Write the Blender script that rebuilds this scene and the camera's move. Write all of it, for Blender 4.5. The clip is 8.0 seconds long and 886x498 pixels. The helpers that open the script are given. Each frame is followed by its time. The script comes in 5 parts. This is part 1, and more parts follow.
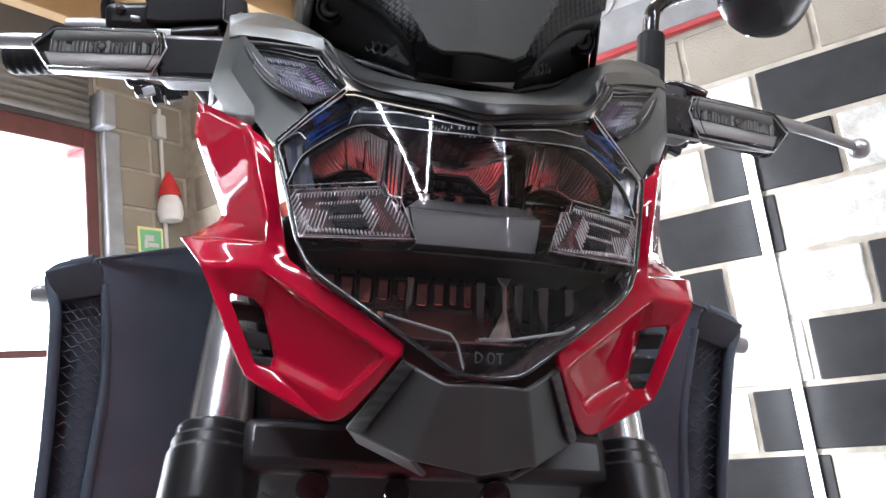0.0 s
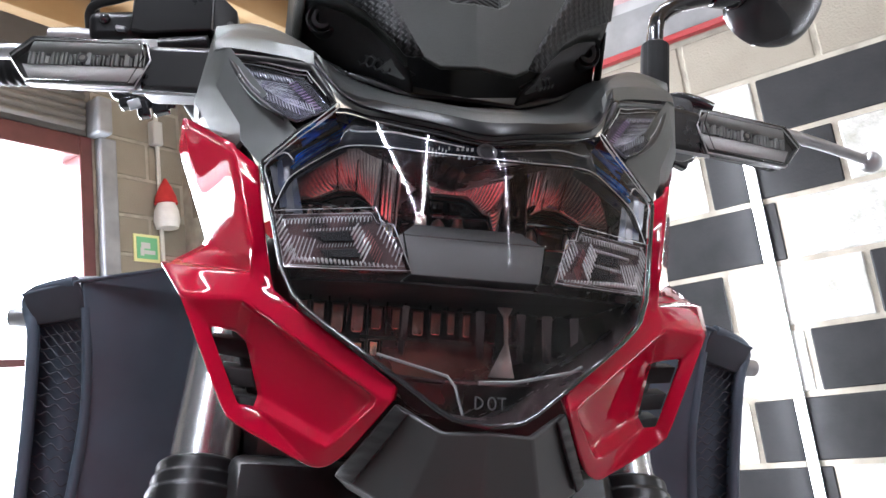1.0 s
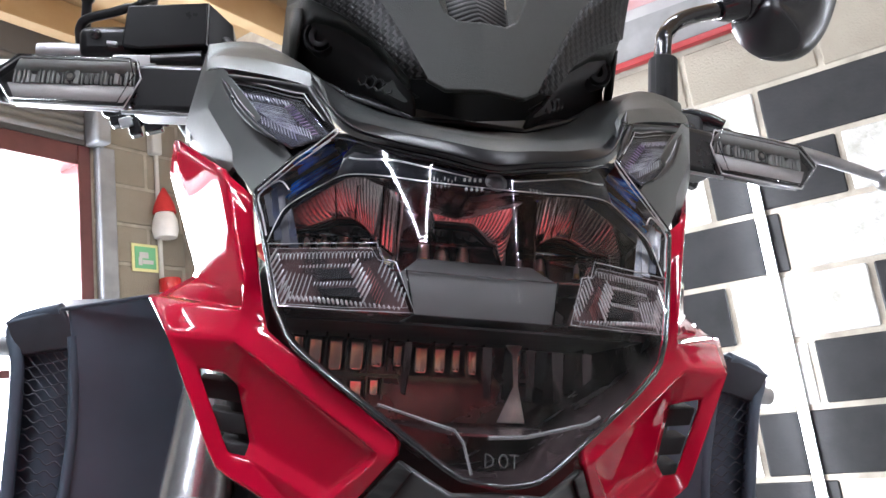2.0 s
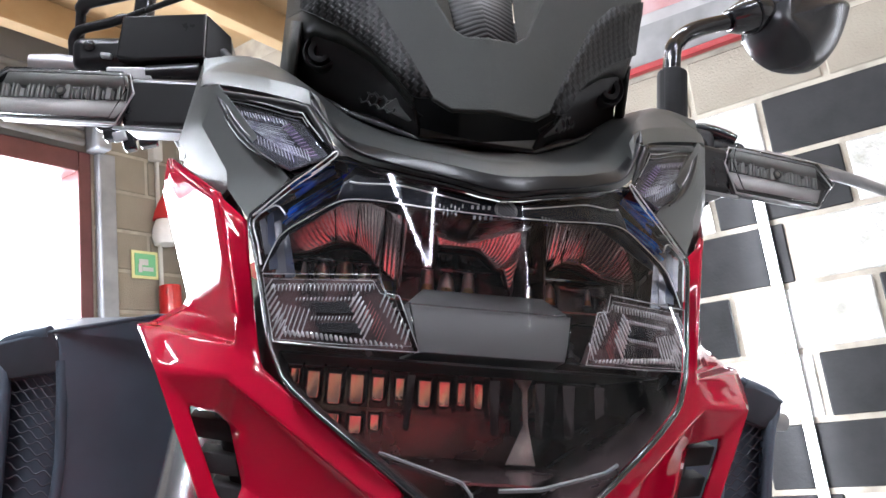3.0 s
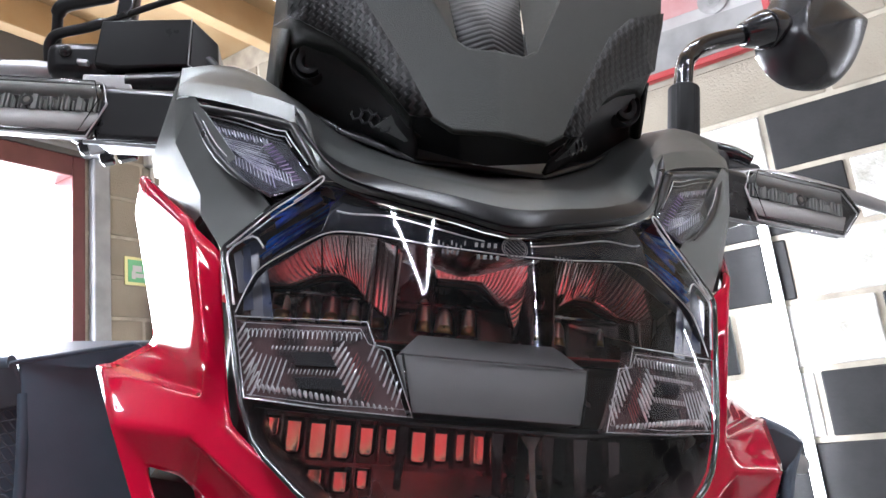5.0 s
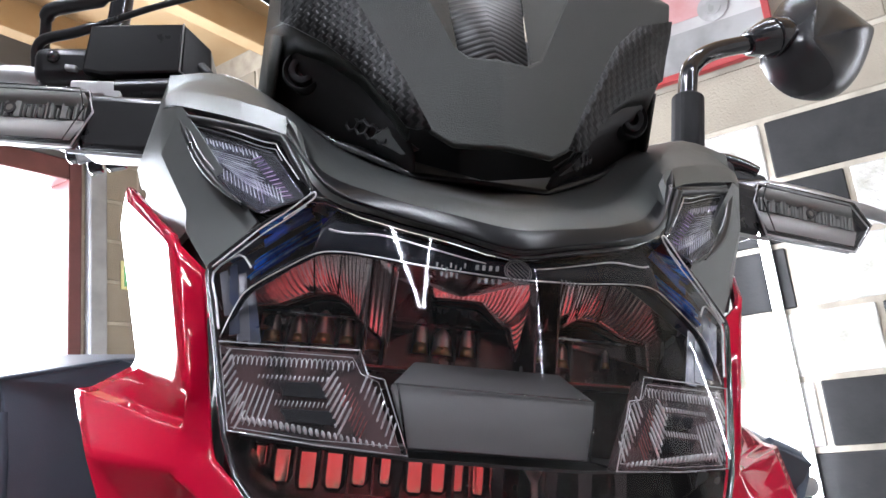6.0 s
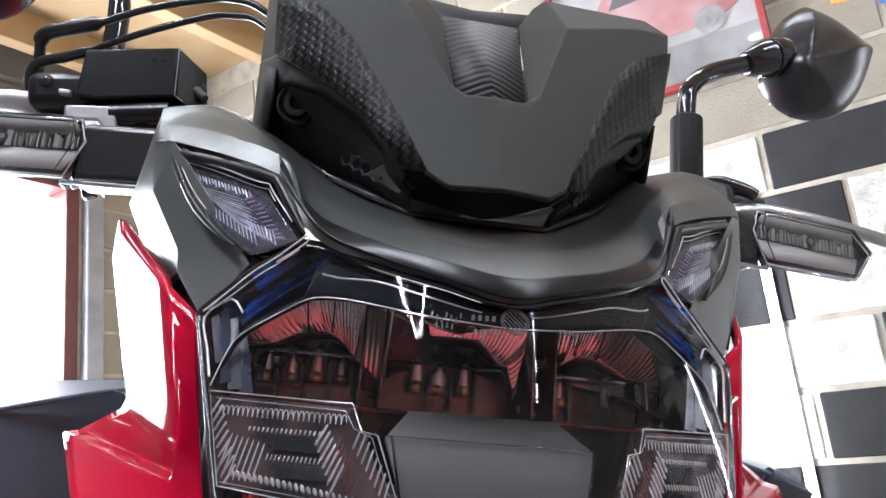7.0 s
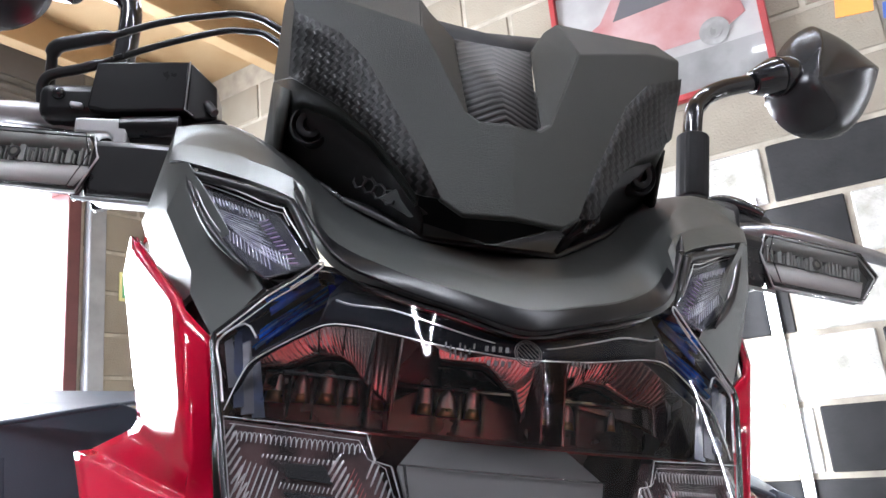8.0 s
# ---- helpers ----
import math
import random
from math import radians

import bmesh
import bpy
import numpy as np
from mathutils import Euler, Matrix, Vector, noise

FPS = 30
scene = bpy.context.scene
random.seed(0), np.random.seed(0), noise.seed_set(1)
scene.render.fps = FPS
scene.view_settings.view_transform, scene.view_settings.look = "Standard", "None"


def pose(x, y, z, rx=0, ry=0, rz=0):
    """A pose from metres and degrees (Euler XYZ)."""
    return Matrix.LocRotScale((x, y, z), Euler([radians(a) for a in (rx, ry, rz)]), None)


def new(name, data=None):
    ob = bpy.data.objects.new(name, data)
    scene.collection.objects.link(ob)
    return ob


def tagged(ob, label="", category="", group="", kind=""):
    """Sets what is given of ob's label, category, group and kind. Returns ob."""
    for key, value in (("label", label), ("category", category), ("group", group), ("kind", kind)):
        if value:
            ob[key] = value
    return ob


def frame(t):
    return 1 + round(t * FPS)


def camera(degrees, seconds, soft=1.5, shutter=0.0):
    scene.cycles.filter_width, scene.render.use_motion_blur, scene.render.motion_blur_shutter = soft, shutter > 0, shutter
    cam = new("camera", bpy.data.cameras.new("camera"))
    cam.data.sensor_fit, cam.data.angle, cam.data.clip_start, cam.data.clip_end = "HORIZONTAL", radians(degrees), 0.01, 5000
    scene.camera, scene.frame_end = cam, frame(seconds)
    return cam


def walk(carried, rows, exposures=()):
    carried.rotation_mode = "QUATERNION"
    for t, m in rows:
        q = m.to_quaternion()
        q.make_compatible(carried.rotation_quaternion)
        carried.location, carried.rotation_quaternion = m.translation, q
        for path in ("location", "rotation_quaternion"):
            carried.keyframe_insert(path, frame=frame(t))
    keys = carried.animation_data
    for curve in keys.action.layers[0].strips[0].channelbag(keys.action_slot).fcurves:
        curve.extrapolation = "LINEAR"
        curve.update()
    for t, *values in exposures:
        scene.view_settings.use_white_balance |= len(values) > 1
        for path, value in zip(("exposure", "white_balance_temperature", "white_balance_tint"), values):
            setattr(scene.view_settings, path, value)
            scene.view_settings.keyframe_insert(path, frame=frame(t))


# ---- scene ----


# ---------------------------------------------------------------- camera
cam = camera(62.54, 8.0)
EYE = 0.80
K = 0.881
ROWS = [
    (0, 0.00000, 0.00000, 0.78000, 100.700, 7.200, 0.000),
    (0.5, 0.00121, 0.01168, 0.78684, 100.890, 7.180, -0.052),
    (1, 0.00267, 0.02306, 0.79601, 101.109, 7.230, -0.126),
    (1.5, 0.00248, 0.03317, 0.80500, 101.414, 7.265, -0.179),
    (3, 0.00181, 0.06009, 0.82783, 102.179, 6.996, -0.150),
    (3.5, 0.00247, 0.06697, 0.83342, 102.449, 6.780, -0.170),
    (4, 0.00231, 0.07490, 0.83938, 102.545, 6.592, -0.212),
    (5.5, 0.00416, 0.10381, 0.85196, 102.964, 6.154, -0.692),
    (6, 0.00455, 0.10961, 0.85732, 103.162, 6.058, -0.757),
    (6.5, 0.00653, 0.11231, 0.86495, 103.392, 6.090, -0.822),
    (7, 0.00705, 0.11115, 0.87172, 103.692, 6.012, -0.911),
    (7.5, 0.00568, 0.10915, 0.87652, 103.960, 5.682, -0.889),
    (8, 0.00307, 0.10752, 0.87985, 104.095, 5.219, -1.062),
]
walk(cam, [(t, pose(K * x, K * y, EYE + K * (z - 0.78), rx, ry, rz)) for t, x, y, z, rx, ry, rz in ROWS],
     exposures=[(0, 0.73, 6080, 13.5), (1.5, 0.80, 6080, 13.5), (5.5, 0.82, 6080, 13.5), (8, 0.68, 6080, 13.5)])

# ---------------------------------------------------------------- light
SUN_AZ = radians(118)
world = bpy.data.worlds.new("sky")
scene.world = world
world.use_nodes = True
_nt = world.node_tree
_sky = _nt.nodes.new("ShaderNodeTexSky")
_sky.sky_type, _sky.sun_disc = "NISHITA", False
_sky.sun_elevation, _sky.sun_rotation = radians(35), SUN_AZ
_nt.links.new(_sky.outputs[0], _nt.nodes["Background"].inputs[0])
_nt.nodes["Background"].inputs[1].default_value = 0.15


def area(name, m, w, h, watts, colour):
    d = bpy.data.lights.new(name, "AREA")
    d.shape, d.size, d.size_y, d.energy, d.color = "RECTANGLE", w, h, watts, colour
    o = new(name, d)
    o.matrix_world = m
    return o

# ---------------------------------------------------------------- materials


def material(name, colour, rough=0.5, metal=0.0, coat=0.0, spots=0.0, spot_scale=6.0, grain=0.0, grain_scale=900.0, rough_var=0.08, spec=0.5, tint=None, bump=0.0004):
    """A principled material with colour patches at one scale and grain at another."""
    m = bpy.data.materials.new(name)
    m.use_nodes = True
    nt = m.node_tree
    b = nt.nodes["Principled BSDF"]
    b.inputs["Roughness"].default_value, b.inputs["Metallic"].default_value = rough, metal
    b.inputs["Coat Weight"].default_value, b.inputs["Coat Roughness"].default_value = coat, 0.03
    b.inputs["Specular IOR Level"].default_value = spec
    tc = nt.nodes.new("ShaderNodeTexCoord")
    n1 = nt.nodes.new("ShaderNodeTexNoise")
    n1.inputs["Scale"].default_value, n1.inputs["Detail"].default_value = spot_scale, 6
    n2 = nt.nodes.new("ShaderNodeTexNoise")
    n2.inputs["Scale"].default_value, n2.inputs["Detail"].default_value = grain_scale, 3
    for n in (n1, n2):
        nt.links.new(tc.outputs["Object"], n.inputs["Vector"])
    mix = nt.nodes.new("ShaderNodeMix")
    mix.data_type = "RGBA"
    c2 = tint or [min(1, c * (1 - spots)) for c in colour]
    mix.inputs[6].default_value, mix.inputs[7].default_value = (*colour, 1), (*c2, 1)
    ramp = nt.nodes.new("ShaderNodeMapRange")
    ramp.inputs[1].default_value, ramp.inputs[2].default_value = 0.4, 0.7
    nt.links.new(n1.outputs["Fac"], ramp.inputs[0])
    nt.links.new(ramp.outputs[0], mix.inputs[0])
    nt.links.new(mix.outputs[2], b.inputs["Base Color"])
    mr = nt.nodes.new("ShaderNodeMapRange")
    mr.inputs[3].default_value, mr.inputs[4].default_value = max(0.0, rough - rough_var), min(1, rough + rough_var)
    nt.links.new(n1.outputs["Fac"], mr.inputs[0])
    nt.links.new(mr.outputs[0], b.inputs["Roughness"])
    if grain:
        bp = nt.nodes.new("ShaderNodeBump")
        bp.inputs["Strength"].default_value, bp.inputs["Distance"].default_value = grain, bump
        nt.links.new(n2.outputs["Fac"], bp.inputs["Height"])
        nt.links.new(bp.outputs[0], b.inputs["Normal"])
    return m


def glow(name, colour, strength):
    m = bpy.data.materials.new(name)
    m.use_nodes = True
    b = m.node_tree.nodes["Principled BSDF"]
    b.inputs["Base Color"].default_value = (*colour, 1)
    b.inputs["Emission Color"].default_value, b.inputs["Emission Strength"].default_value = (*colour, 1), strength
    return m


def clear(name, tint=(1, 1, 1), ior=1.5, rough=0.0, haze=0.0):
    """Thin clear plastic: see-through, with gloss by the angle; haze mixes in pale diffuse for reflected room light."""
    m = bpy.data.materials.new(name)
    m.use_nodes = True
    nt = m.node_tree
    nt.nodes.remove(nt.nodes["Principled BSDF"])
    tr, gl, fr, mx = (nt.nodes.new("ShaderNode" + k) for k in ("BsdfTransparent", "BsdfGlossy", "Fresnel", "MixShader"))
    tr.inputs[0].default_value = (*tint, 1)
    gl.inputs["Roughness"].default_value = rough
    fr.inputs[0].default_value = ior
    nt.links.new(fr.outputs[0], mx.inputs[0])
    nt.links.new(tr.outputs[0], mx.inputs[1])
    nt.links.new(gl.outputs[0], mx.inputs[2])
    out = mx.outputs[0]
    # painted veil: pale diffuse that lifts the blacks as room reflections would
    if haze:
        veil, veil_mix, noise, spread = (nt.nodes.new("ShaderNode" + k) for k in ("BsdfDiffuse", "MixShader", "TexNoise", "MapRange"))
        veil.inputs[0].default_value = (0.8, 0.8, 0.8, 1)
        noise.inputs["Scale"].default_value, noise.inputs["Detail"].default_value = 45.0, 5
        spread.inputs[1].default_value, spread.inputs[2].default_value = 0.35, 0.7
        spread.inputs[3].default_value, spread.inputs[4].default_value = 0.6 * haze, 1.5 * haze
        tc = nt.nodes.new("ShaderNodeTexCoord")
        nt.links.new(tc.outputs["Object"], noise.inputs["Vector"])
        nt.links.new(noise.outputs["Fac"], spread.inputs[0])
        nt.links.new(spread.outputs[0], veil_mix.inputs[0])
        nt.links.new(out, veil_mix.inputs[1])
        nt.links.new(veil.outputs[0], veil_mix.inputs[2])
        out = veil_mix.outputs[0]
    nt.links.new(out, nt.nodes["Material Output"].inputs[0])
    return m


def glass(name, tint=(1, 1, 1), rough=0.02, ior=1.45):
    m = bpy.data.materials.new(name)
    m.use_nodes = True
    b = m.node_tree.nodes["Principled BSDF"]
    b.inputs["Base Color"].default_value = (*tint, 1)
    b.inputs["Transmission Weight"].default_value, b.inputs["Roughness"].default_value, b.inputs["IOR"].default_value = 1.0, rough, ior
    return m


RED = material("red_paint", (0.43, 0.003, 0.026), 0.45, 0.0, 1.0, 0.08, 14, 0.0, 2500, 0.03, spec=0.0)
RED.node_tree.nodes["Principled BSDF"].inputs["Coat IOR"].default_value = 1.39
GREY = material("grey_matt_paint", (0.150, 0.157, 0.152), 0.40, 0.78, 0.0, 0.15, 20, 0.25, 2600, 0.05, spec=0.45)
VISOR = material("textured_grey_plastic", (0.0225, 0.0245, 0.0215), 0.43, 0.0, 0.0, 0.15, 18, 0.7, 1900, 0.06, spec=0.17)
BLACK = material("black_plastic", (0.024, 0.024, 0.026), 0.45, 0.0, 0.0, 0.3, 30, 0.3, 1800)
GLOSS = material("gloss_black", (0.016, 0.016, 0.018), 0.12, 0.0, 0.4, 0.2, 30)
DEEP = material("deep_black_plastic", (0.024, 0.024, 0.025), 0.55, 0, 0, 0.3, 30, 0.3, 1500, spec=0.2)
RUBBER = material("black_rubber", (0.013, 0.013, 0.014), 0.6, 0.0, 0.0, 0.3, 40, 0.3, 900, spec=0.18)
CHROME = material("chrome", (0.82, 0.82, 0.83), 0.10, 1.0, 0.0, 0.1, 30, rough_var=0.04)
SATIN_CHROME = material("satin_chrome", (0.60, 0.60, 0.61), 0.22, 0.9, 0.0, 0.1, 30, rough_var=0.05)
PERCH = material("pale_grey_casting", (0.40, 0.40, 0.40), 0.4, 0.4, 0.0, 0.2, 40, 0.2, 1200)
ALU = material("cast_aluminium", (0.55, 0.55, 0.56), 0.35, 1.0, 0.0, 0.2, 40, 0.2, 1200)
BOWL = material("dark_bowl", (0.165, 0.115, 0.120), 0.26, 0.75, 0.2, 0.3, 40)
SHROUD = material("dark_shroud_plastic", (0.092, 0.120, 0.158), 0.40, 0.0, 0.0, 0.3, 12, 0.3, 1600)
BLUE = material("blue_light_guide", (0.03, 0.27, 0.95), 0.15, 0.0, 0.8, 0.5, 160, tint=(0.004, 0.025, 0.16))
BLUE_PALE = material("pale_blue_light_guide", (0.20, 0.45, 0.85), 0.18, 0.1, 0.8, 0.5, 200, tint=(0.01, 0.07, 0.30))
NAVY_BLUE = material("navy_light_guide", (0.008, 0.06, 0.40), 0.14, 0.0, 0.8, 0.5, 160, tint=(0.003, 0.008, 0.04))
BLUE_TIP = material("vivid_blue_tip", (0.006, 0.03, 0.85), 0.2, 0.0, 0.5, 0.3, 160)
LENS = clear("clear_lens", (0.98, 0.98, 0.985), 1.30, haze=0.0045)
SMOKE = clear("smoked_lens", (0.80, 0.79, 0.78), 1.5, 0.02)
RIB = clear("ribbed_clear_plastic", (0.86, 0.86, 0.88), 2.1, 0.06)
SILVER = material("bright_lamp_optic", (0.27, 0.27, 0.29), 0.06, 1.0, 1.0, 0.4, 120, 0.1, 500, 0.06)
# the red is a reflection put into the colour of the chrome interior
BEZEL = material("red_reflection_bezel", (0.20, 0.020, 0.016), 0.3, 0.2, 0.3, 0.4, 60, tint=(0.10, 0.010, 0.008))
OPTIC = material("clear_rib_plastic", (0.93, 0.93, 0.95), 0.09, 0.70, 0.8, 0.4, 200, 0.0, 500, 0.05)
# smoky backing with reflected red painted into its base colour
OPTIC_BACK = material("red_reflection_backing", (0.125, 0.075, 0.077), 0.18, 0.5, 0.5, 0.4, 90, 0.0, 500, 0.05, tint=(0.020, 0.020, 0.023))
ICE = material("blue_grey_rib_plastic", (0.84, 0.86, 0.92), 0.12, 0.3, 0.8, 0.6, 160, 0.0, 500, 0.06, tint=(0.52, 0.48, 0.66))
ICE_BACK = material("blue_grey_optic_back", (0.32, 0.33, 0.36), 0.16, 0.85, 0.5, 0.5, 110, 0.0, 500, 0.05, tint=(0.11, 0.10, 0.17))
NAVY = material("navy_clear_facet", (0.012, 0.020, 0.055), 0.3, 0.0, 0.15, 0.5, 120, tint=(0.006, 0.008, 0.018))
SATIN = material("satin_black_shell", (0.022, 0.022, 0.024), 0.24, 0.0, 0.0, 0.2, 30, 0.05, 1600, 0.04)
DARKWALL = material("dark_painted_wall", (0.10, 0.096, 0.096), 0.7, 0, 0, 0.3, 3, 0.3, 90, bump=0.002)
MASK = material("navy_black_mask", (0.012, 0.014, 0.021), 0.24, 0.0, 0.0, 0.3, 30, spec=0.28)
CLAMP = material("satin_black_alloy", (0.013, 0.013, 0.014), 0.3, 0.0, 0.0, 0.2, 40, 0.1, 1200)
CHIN = material("dark_satin_paint", (0.066, 0.068, 0.068), 0.34, 0.25, 0.0, 0.15, 20, 0.2, 2600, 0.05, spec=0.33)
WHITE_BAR = material("white_print", (0.55, 0.55, 0.56), 0.4)
MOULDED = material("pale_moulded_plastic", (0.26, 0.26, 0.27), 0.22, 0.3, 0.4)
MARK = material("moulded_mark_grey", (0.075, 0.075, 0.078), 0.3)
EDGE = material("bright_clear_edge", (0.82, 0.82, 0.83), 0.2, 0.15, 0.6, 0.3, 150)
VIOLET = material("violet_rib_plastic", (0.62, 0.44, 0.70), 0.14, 0.3, 0.8, 0.5, 160, tint=(0.30, 0.20, 0.48))
SMOKED_GREY = material("smoked_grey_facet", (0.06, 0.06, 0.075), 0.3, 0.3, 0.15, 0.5, 60, tint=(0.05, 0.05, 0.06))
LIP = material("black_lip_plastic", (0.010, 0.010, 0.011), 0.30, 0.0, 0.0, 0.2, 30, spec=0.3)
FLUTED = material("fluted_reflector_metal", (0.90, 0.80, 0.78), 0.18, 0.95, 0.0, 0.25, 60, 0.15, 700, 0.06)
PALE_CELL = material("pale_lamp_cell", (0.97, 0.88, 0.84), 0.34, 0.92, 0.0, 0.2, 120, tint=(0.90, 0.62, 0.54))
CHIP_GLINT = material("chip_glint_yellow", (0.96, 0.70, 0.36), 0.3, 0.7, tint=(0.96, 0.80, 0.45), spots=0.2, spot_scale=150)
SPUR = material("brushed_spur_metal", (0.95, 0.92, 0.87), 0.42, 0.45, 0.0, 0.3, 90, 0.1, 700)


def carbon_material(name, fold, pitch, slope, along=2, across=0, depth=0.45, low=0.006, high=0.030):
    """Moulded chevrons: ridges across that fold back and forth every fold metres."""
    m = bpy.data.materials.new(name)
    m.use_nodes = True
    nt = m.node_tree
    b = nt.nodes["Principled BSDF"]

    def calc(op, a, v=None):
        n = nt.nodes.new("ShaderNodeMath")
        n.operation = op
        nt.links.new(a, n.inputs[0])
        if v is not None and not isinstance(v, (int, float)):
            nt.links.new(v, n.inputs[1])
        elif v is not None:
            n.inputs[1].default_value = v
        return n.outputs[0]
    tc, sp = nt.nodes.new("ShaderNodeTexCoord"), nt.nodes.new("ShaderNodeSeparateXYZ")
    nt.links.new(tc.outputs["Object"], sp.inputs[0])
    zig = calc("MULTIPLY", calc("PINGPONG", sp.outputs[across], fold), slope)
    wave = calc("SINE", calc("MULTIPLY", calc("ADD", sp.outputs[along], zig), 2 * math.pi / pitch))
    mr = nt.nodes.new("ShaderNodeMapRange")
    mr.inputs[1].default_value, mr.inputs[2].default_value = -0.6, 0.6
    nt.links.new(wave, mr.inputs[0])
    cr = nt.nodes.new("ShaderNodeMix")
    cr.data_type = "RGBA"
    cr.inputs[6].default_value, cr.inputs[7].default_value = (low, low, low, 1), (high, high, high, 1)
    nt.links.new(mr.outputs[0], cr.inputs[0])
    nt.links.new(cr.outputs[2], b.inputs["Base Color"])
    bp = nt.nodes.new("ShaderNodeBump")
    bp.inputs["Strength"].default_value, bp.inputs["Distance"].default_value = depth, 0.0008
    nt.links.new(mr.outputs[0], bp.inputs["Height"])
    nt.links.new(bp.outputs[0], b.inputs["Normal"])
    b.inputs["Roughness"].default_value, b.inputs["Specular IOR Level"].default_value = 0.45, 0.22
    return m


CARBON = carbon_material("carbon_pattern_groove", 0.016, 0.0040, 0.60, 2, 0, 0.6, 0.012, 0.062)
CARBON_SIDE = carbon_material("carbon_pattern_side", 0.0018, 0.0036, 0.55, 0, 2, 0.5, 0.005, 0.028)
CARBON_SIDE.node_tree.nodes["Principled BSDF"].inputs["Specular IOR Level"].default_value = 0.14
CARBON_STRIP = carbon_material("carbon_pattern_strip", 0.02, 0.0042, 0.15, 2, 0, 0.3, 0.014, 0.024)
BLOCK_BLACK = material("black_painted_block", (0.027, 0.027, 0.028), 0.6, 0, 0, 0.35, 9, 0.5, 90, bump=0.0015, spec=0.22)
BLOCK_WHITE = material("white_painted_block", (0.56, 0.555, 0.53), 0.55, 0, 0, 0.25, 16, 0.8, 120, tint=(0.33, 0.32, 0.27), bump=0.004)
BLOCK_RAW = material("bare_concrete_block", (0.275, 0.245, 0.195), 0.85, 0, 0, 0.25, 6, 0.7, 140, tint=(0.24, 0.21, 0.165), bump=0.004)
GREY_BOARD = material("grey_ceiling_board", (0.165, 0.168, 0.168), 0.7, 0, 0, 0.25, 3, 0.3, 90, bump=0.002)
MORTAR = material("mortar", (0.42, 0.38, 0.31), 0.9, 0, 0, 0.3, 14, 0.6, 200, bump=0.003)
TIMBER = material("ceiling_timber", (0.34, 0.235, 0.125), 0.6, 0, 0, 0.3, 5, 0.4, 120, tint=(0.30, 0.19, 0.09), bump=0.002)
CONCRETE = material("grey_floor_paint", (0.24, 0.24, 0.235), 0.35, 0, 0, 0.35, 3, 0.4, 120, bump=0.002)
PLASTER = material("drab_plaster", (0.30, 0.28, 0.26), 0.85, 0, 0, 0.2, 3, 0.3, 90, bump=0.002)
MAROON = material("maroon_frame_paint", (0.12, 0.035, 0.035), 0.45, 0, 0, 0.25, 12, 0.2, 200)
STEEL_GREY = material("grey_shutter_steel", (0.26, 0.25, 0.24), 0.45, 0.3, 0, 0.25, 8, 0.1, 200)
PIPE_GREY = material("grey_painted_steel", (0.30, 0.31, 0.33), 0.5, 0.2, 0, 0.25, 9)
LED_WHITE = glow("led_tube_glow", (0.96, 0.98, 1.0), 34.0)
DAY = glow("overcast_day_backdrop", (0.95, 0.98, 1.0), 7.0)

# ---------------------------------------------------------------- mesh helpers


def part(name, bm, mat, parent=None, label="", bevel=0.0, thick=0.0, smooth=True, segments=2, offset=-1.0, matrix=None, angle=35, front=False, limit=12, crisp=False, sub=0):
    me = bpy.data.meshes.new(name)
    bmesh.ops.recalc_face_normals(bm, faces=bm.faces)
    if front and sum(f.normal.y * f.calc_area() for f in bm.faces) > 0:
        bmesh.ops.reverse_faces(bm, faces=bm.faces[:])
    bm.to_mesh(me)
    bm.free()
    return hang(name, me, mat, parent, label, bevel, thick, smooth, segments, offset, matrix, angle, limit, crisp, sub)


def hang(name, me, mat, parent=None, label="", bevel=0.0, thick=0.0, smooth=True, segments=2, offset=-1.0, matrix=None, angle=35, limit=12, crisp=False, sub=0):
    mats = mat if isinstance(mat, (list, tuple)) else [mat]
    if not me.materials:
        for m in mats:
            me.materials.append(m)
    if smooth:
        me.shade_smooth()
        me.set_sharp_from_angle(angle=radians(angle))
    ob = new(name, me)
    if parent:
        ob.parent = parent
    if matrix is not None:
        ob.matrix_basis = matrix
    if sub:
        d = ob.modifiers.new("rounding", "SUBSURF")
        d.levels = d.render_levels = sub
        d.boundary_smooth = "PRESERVE_CORNERS"
    if thick:
        s = ob.modifiers.new("thickness", "SOLIDIFY")
        s.thickness, s.offset = thick, offset
    if bevel:
        b = ob.modifiers.new("rounded_edges", "BEVEL")
        b.width, b.segments, b.limit_method, b.angle_limit = bevel, segments, "ANGLE", radians(limit)
        b.harden_normals = False
    if crisp:
        w = ob.modifiers.new("flat_facets", "WEIGHTED_NORMAL")
        w.weight, w.keep_sharp = 80, angle < 90
    if label:
        ob["label"] = label
    return ob


def rounded(bm, soft=0.68, limit=14, hard=1.0):
    """Crease the folds of a cage, so that subdivision rounds it between them."""
    lay = bm.edges.layers.float.get("crease_edge") or bm.edges.layers.float.new("crease_edge")
    bmesh.ops.recalc_face_normals(bm, faces=bm.faces)
    for e in bm.edges:
        if len(e.link_faces) != 2:
            e[lay] = hard
        else:
            a = math.degrees(e.calc_face_angle(0))
            e[lay] = 0.0 if a < limit else min(0.92, soft + a / 150)
    return bm


def faces_mesh(points, faces, mirror=False):
    bm = bmesh.new()
    vs = [bm.verts.new(p) for p in points]
    for f in faces:
        bm.faces.new([vs[i] for i in f])
    if mirror:
        bmesh.ops.mirror(bm, geom=bm.verts[:] + bm.edges[:] + bm.faces[:], axis="X", merge_dist=0.0004)
    return bm


def flip(p):
    return Vector((-p[0], p[1], p[2]))


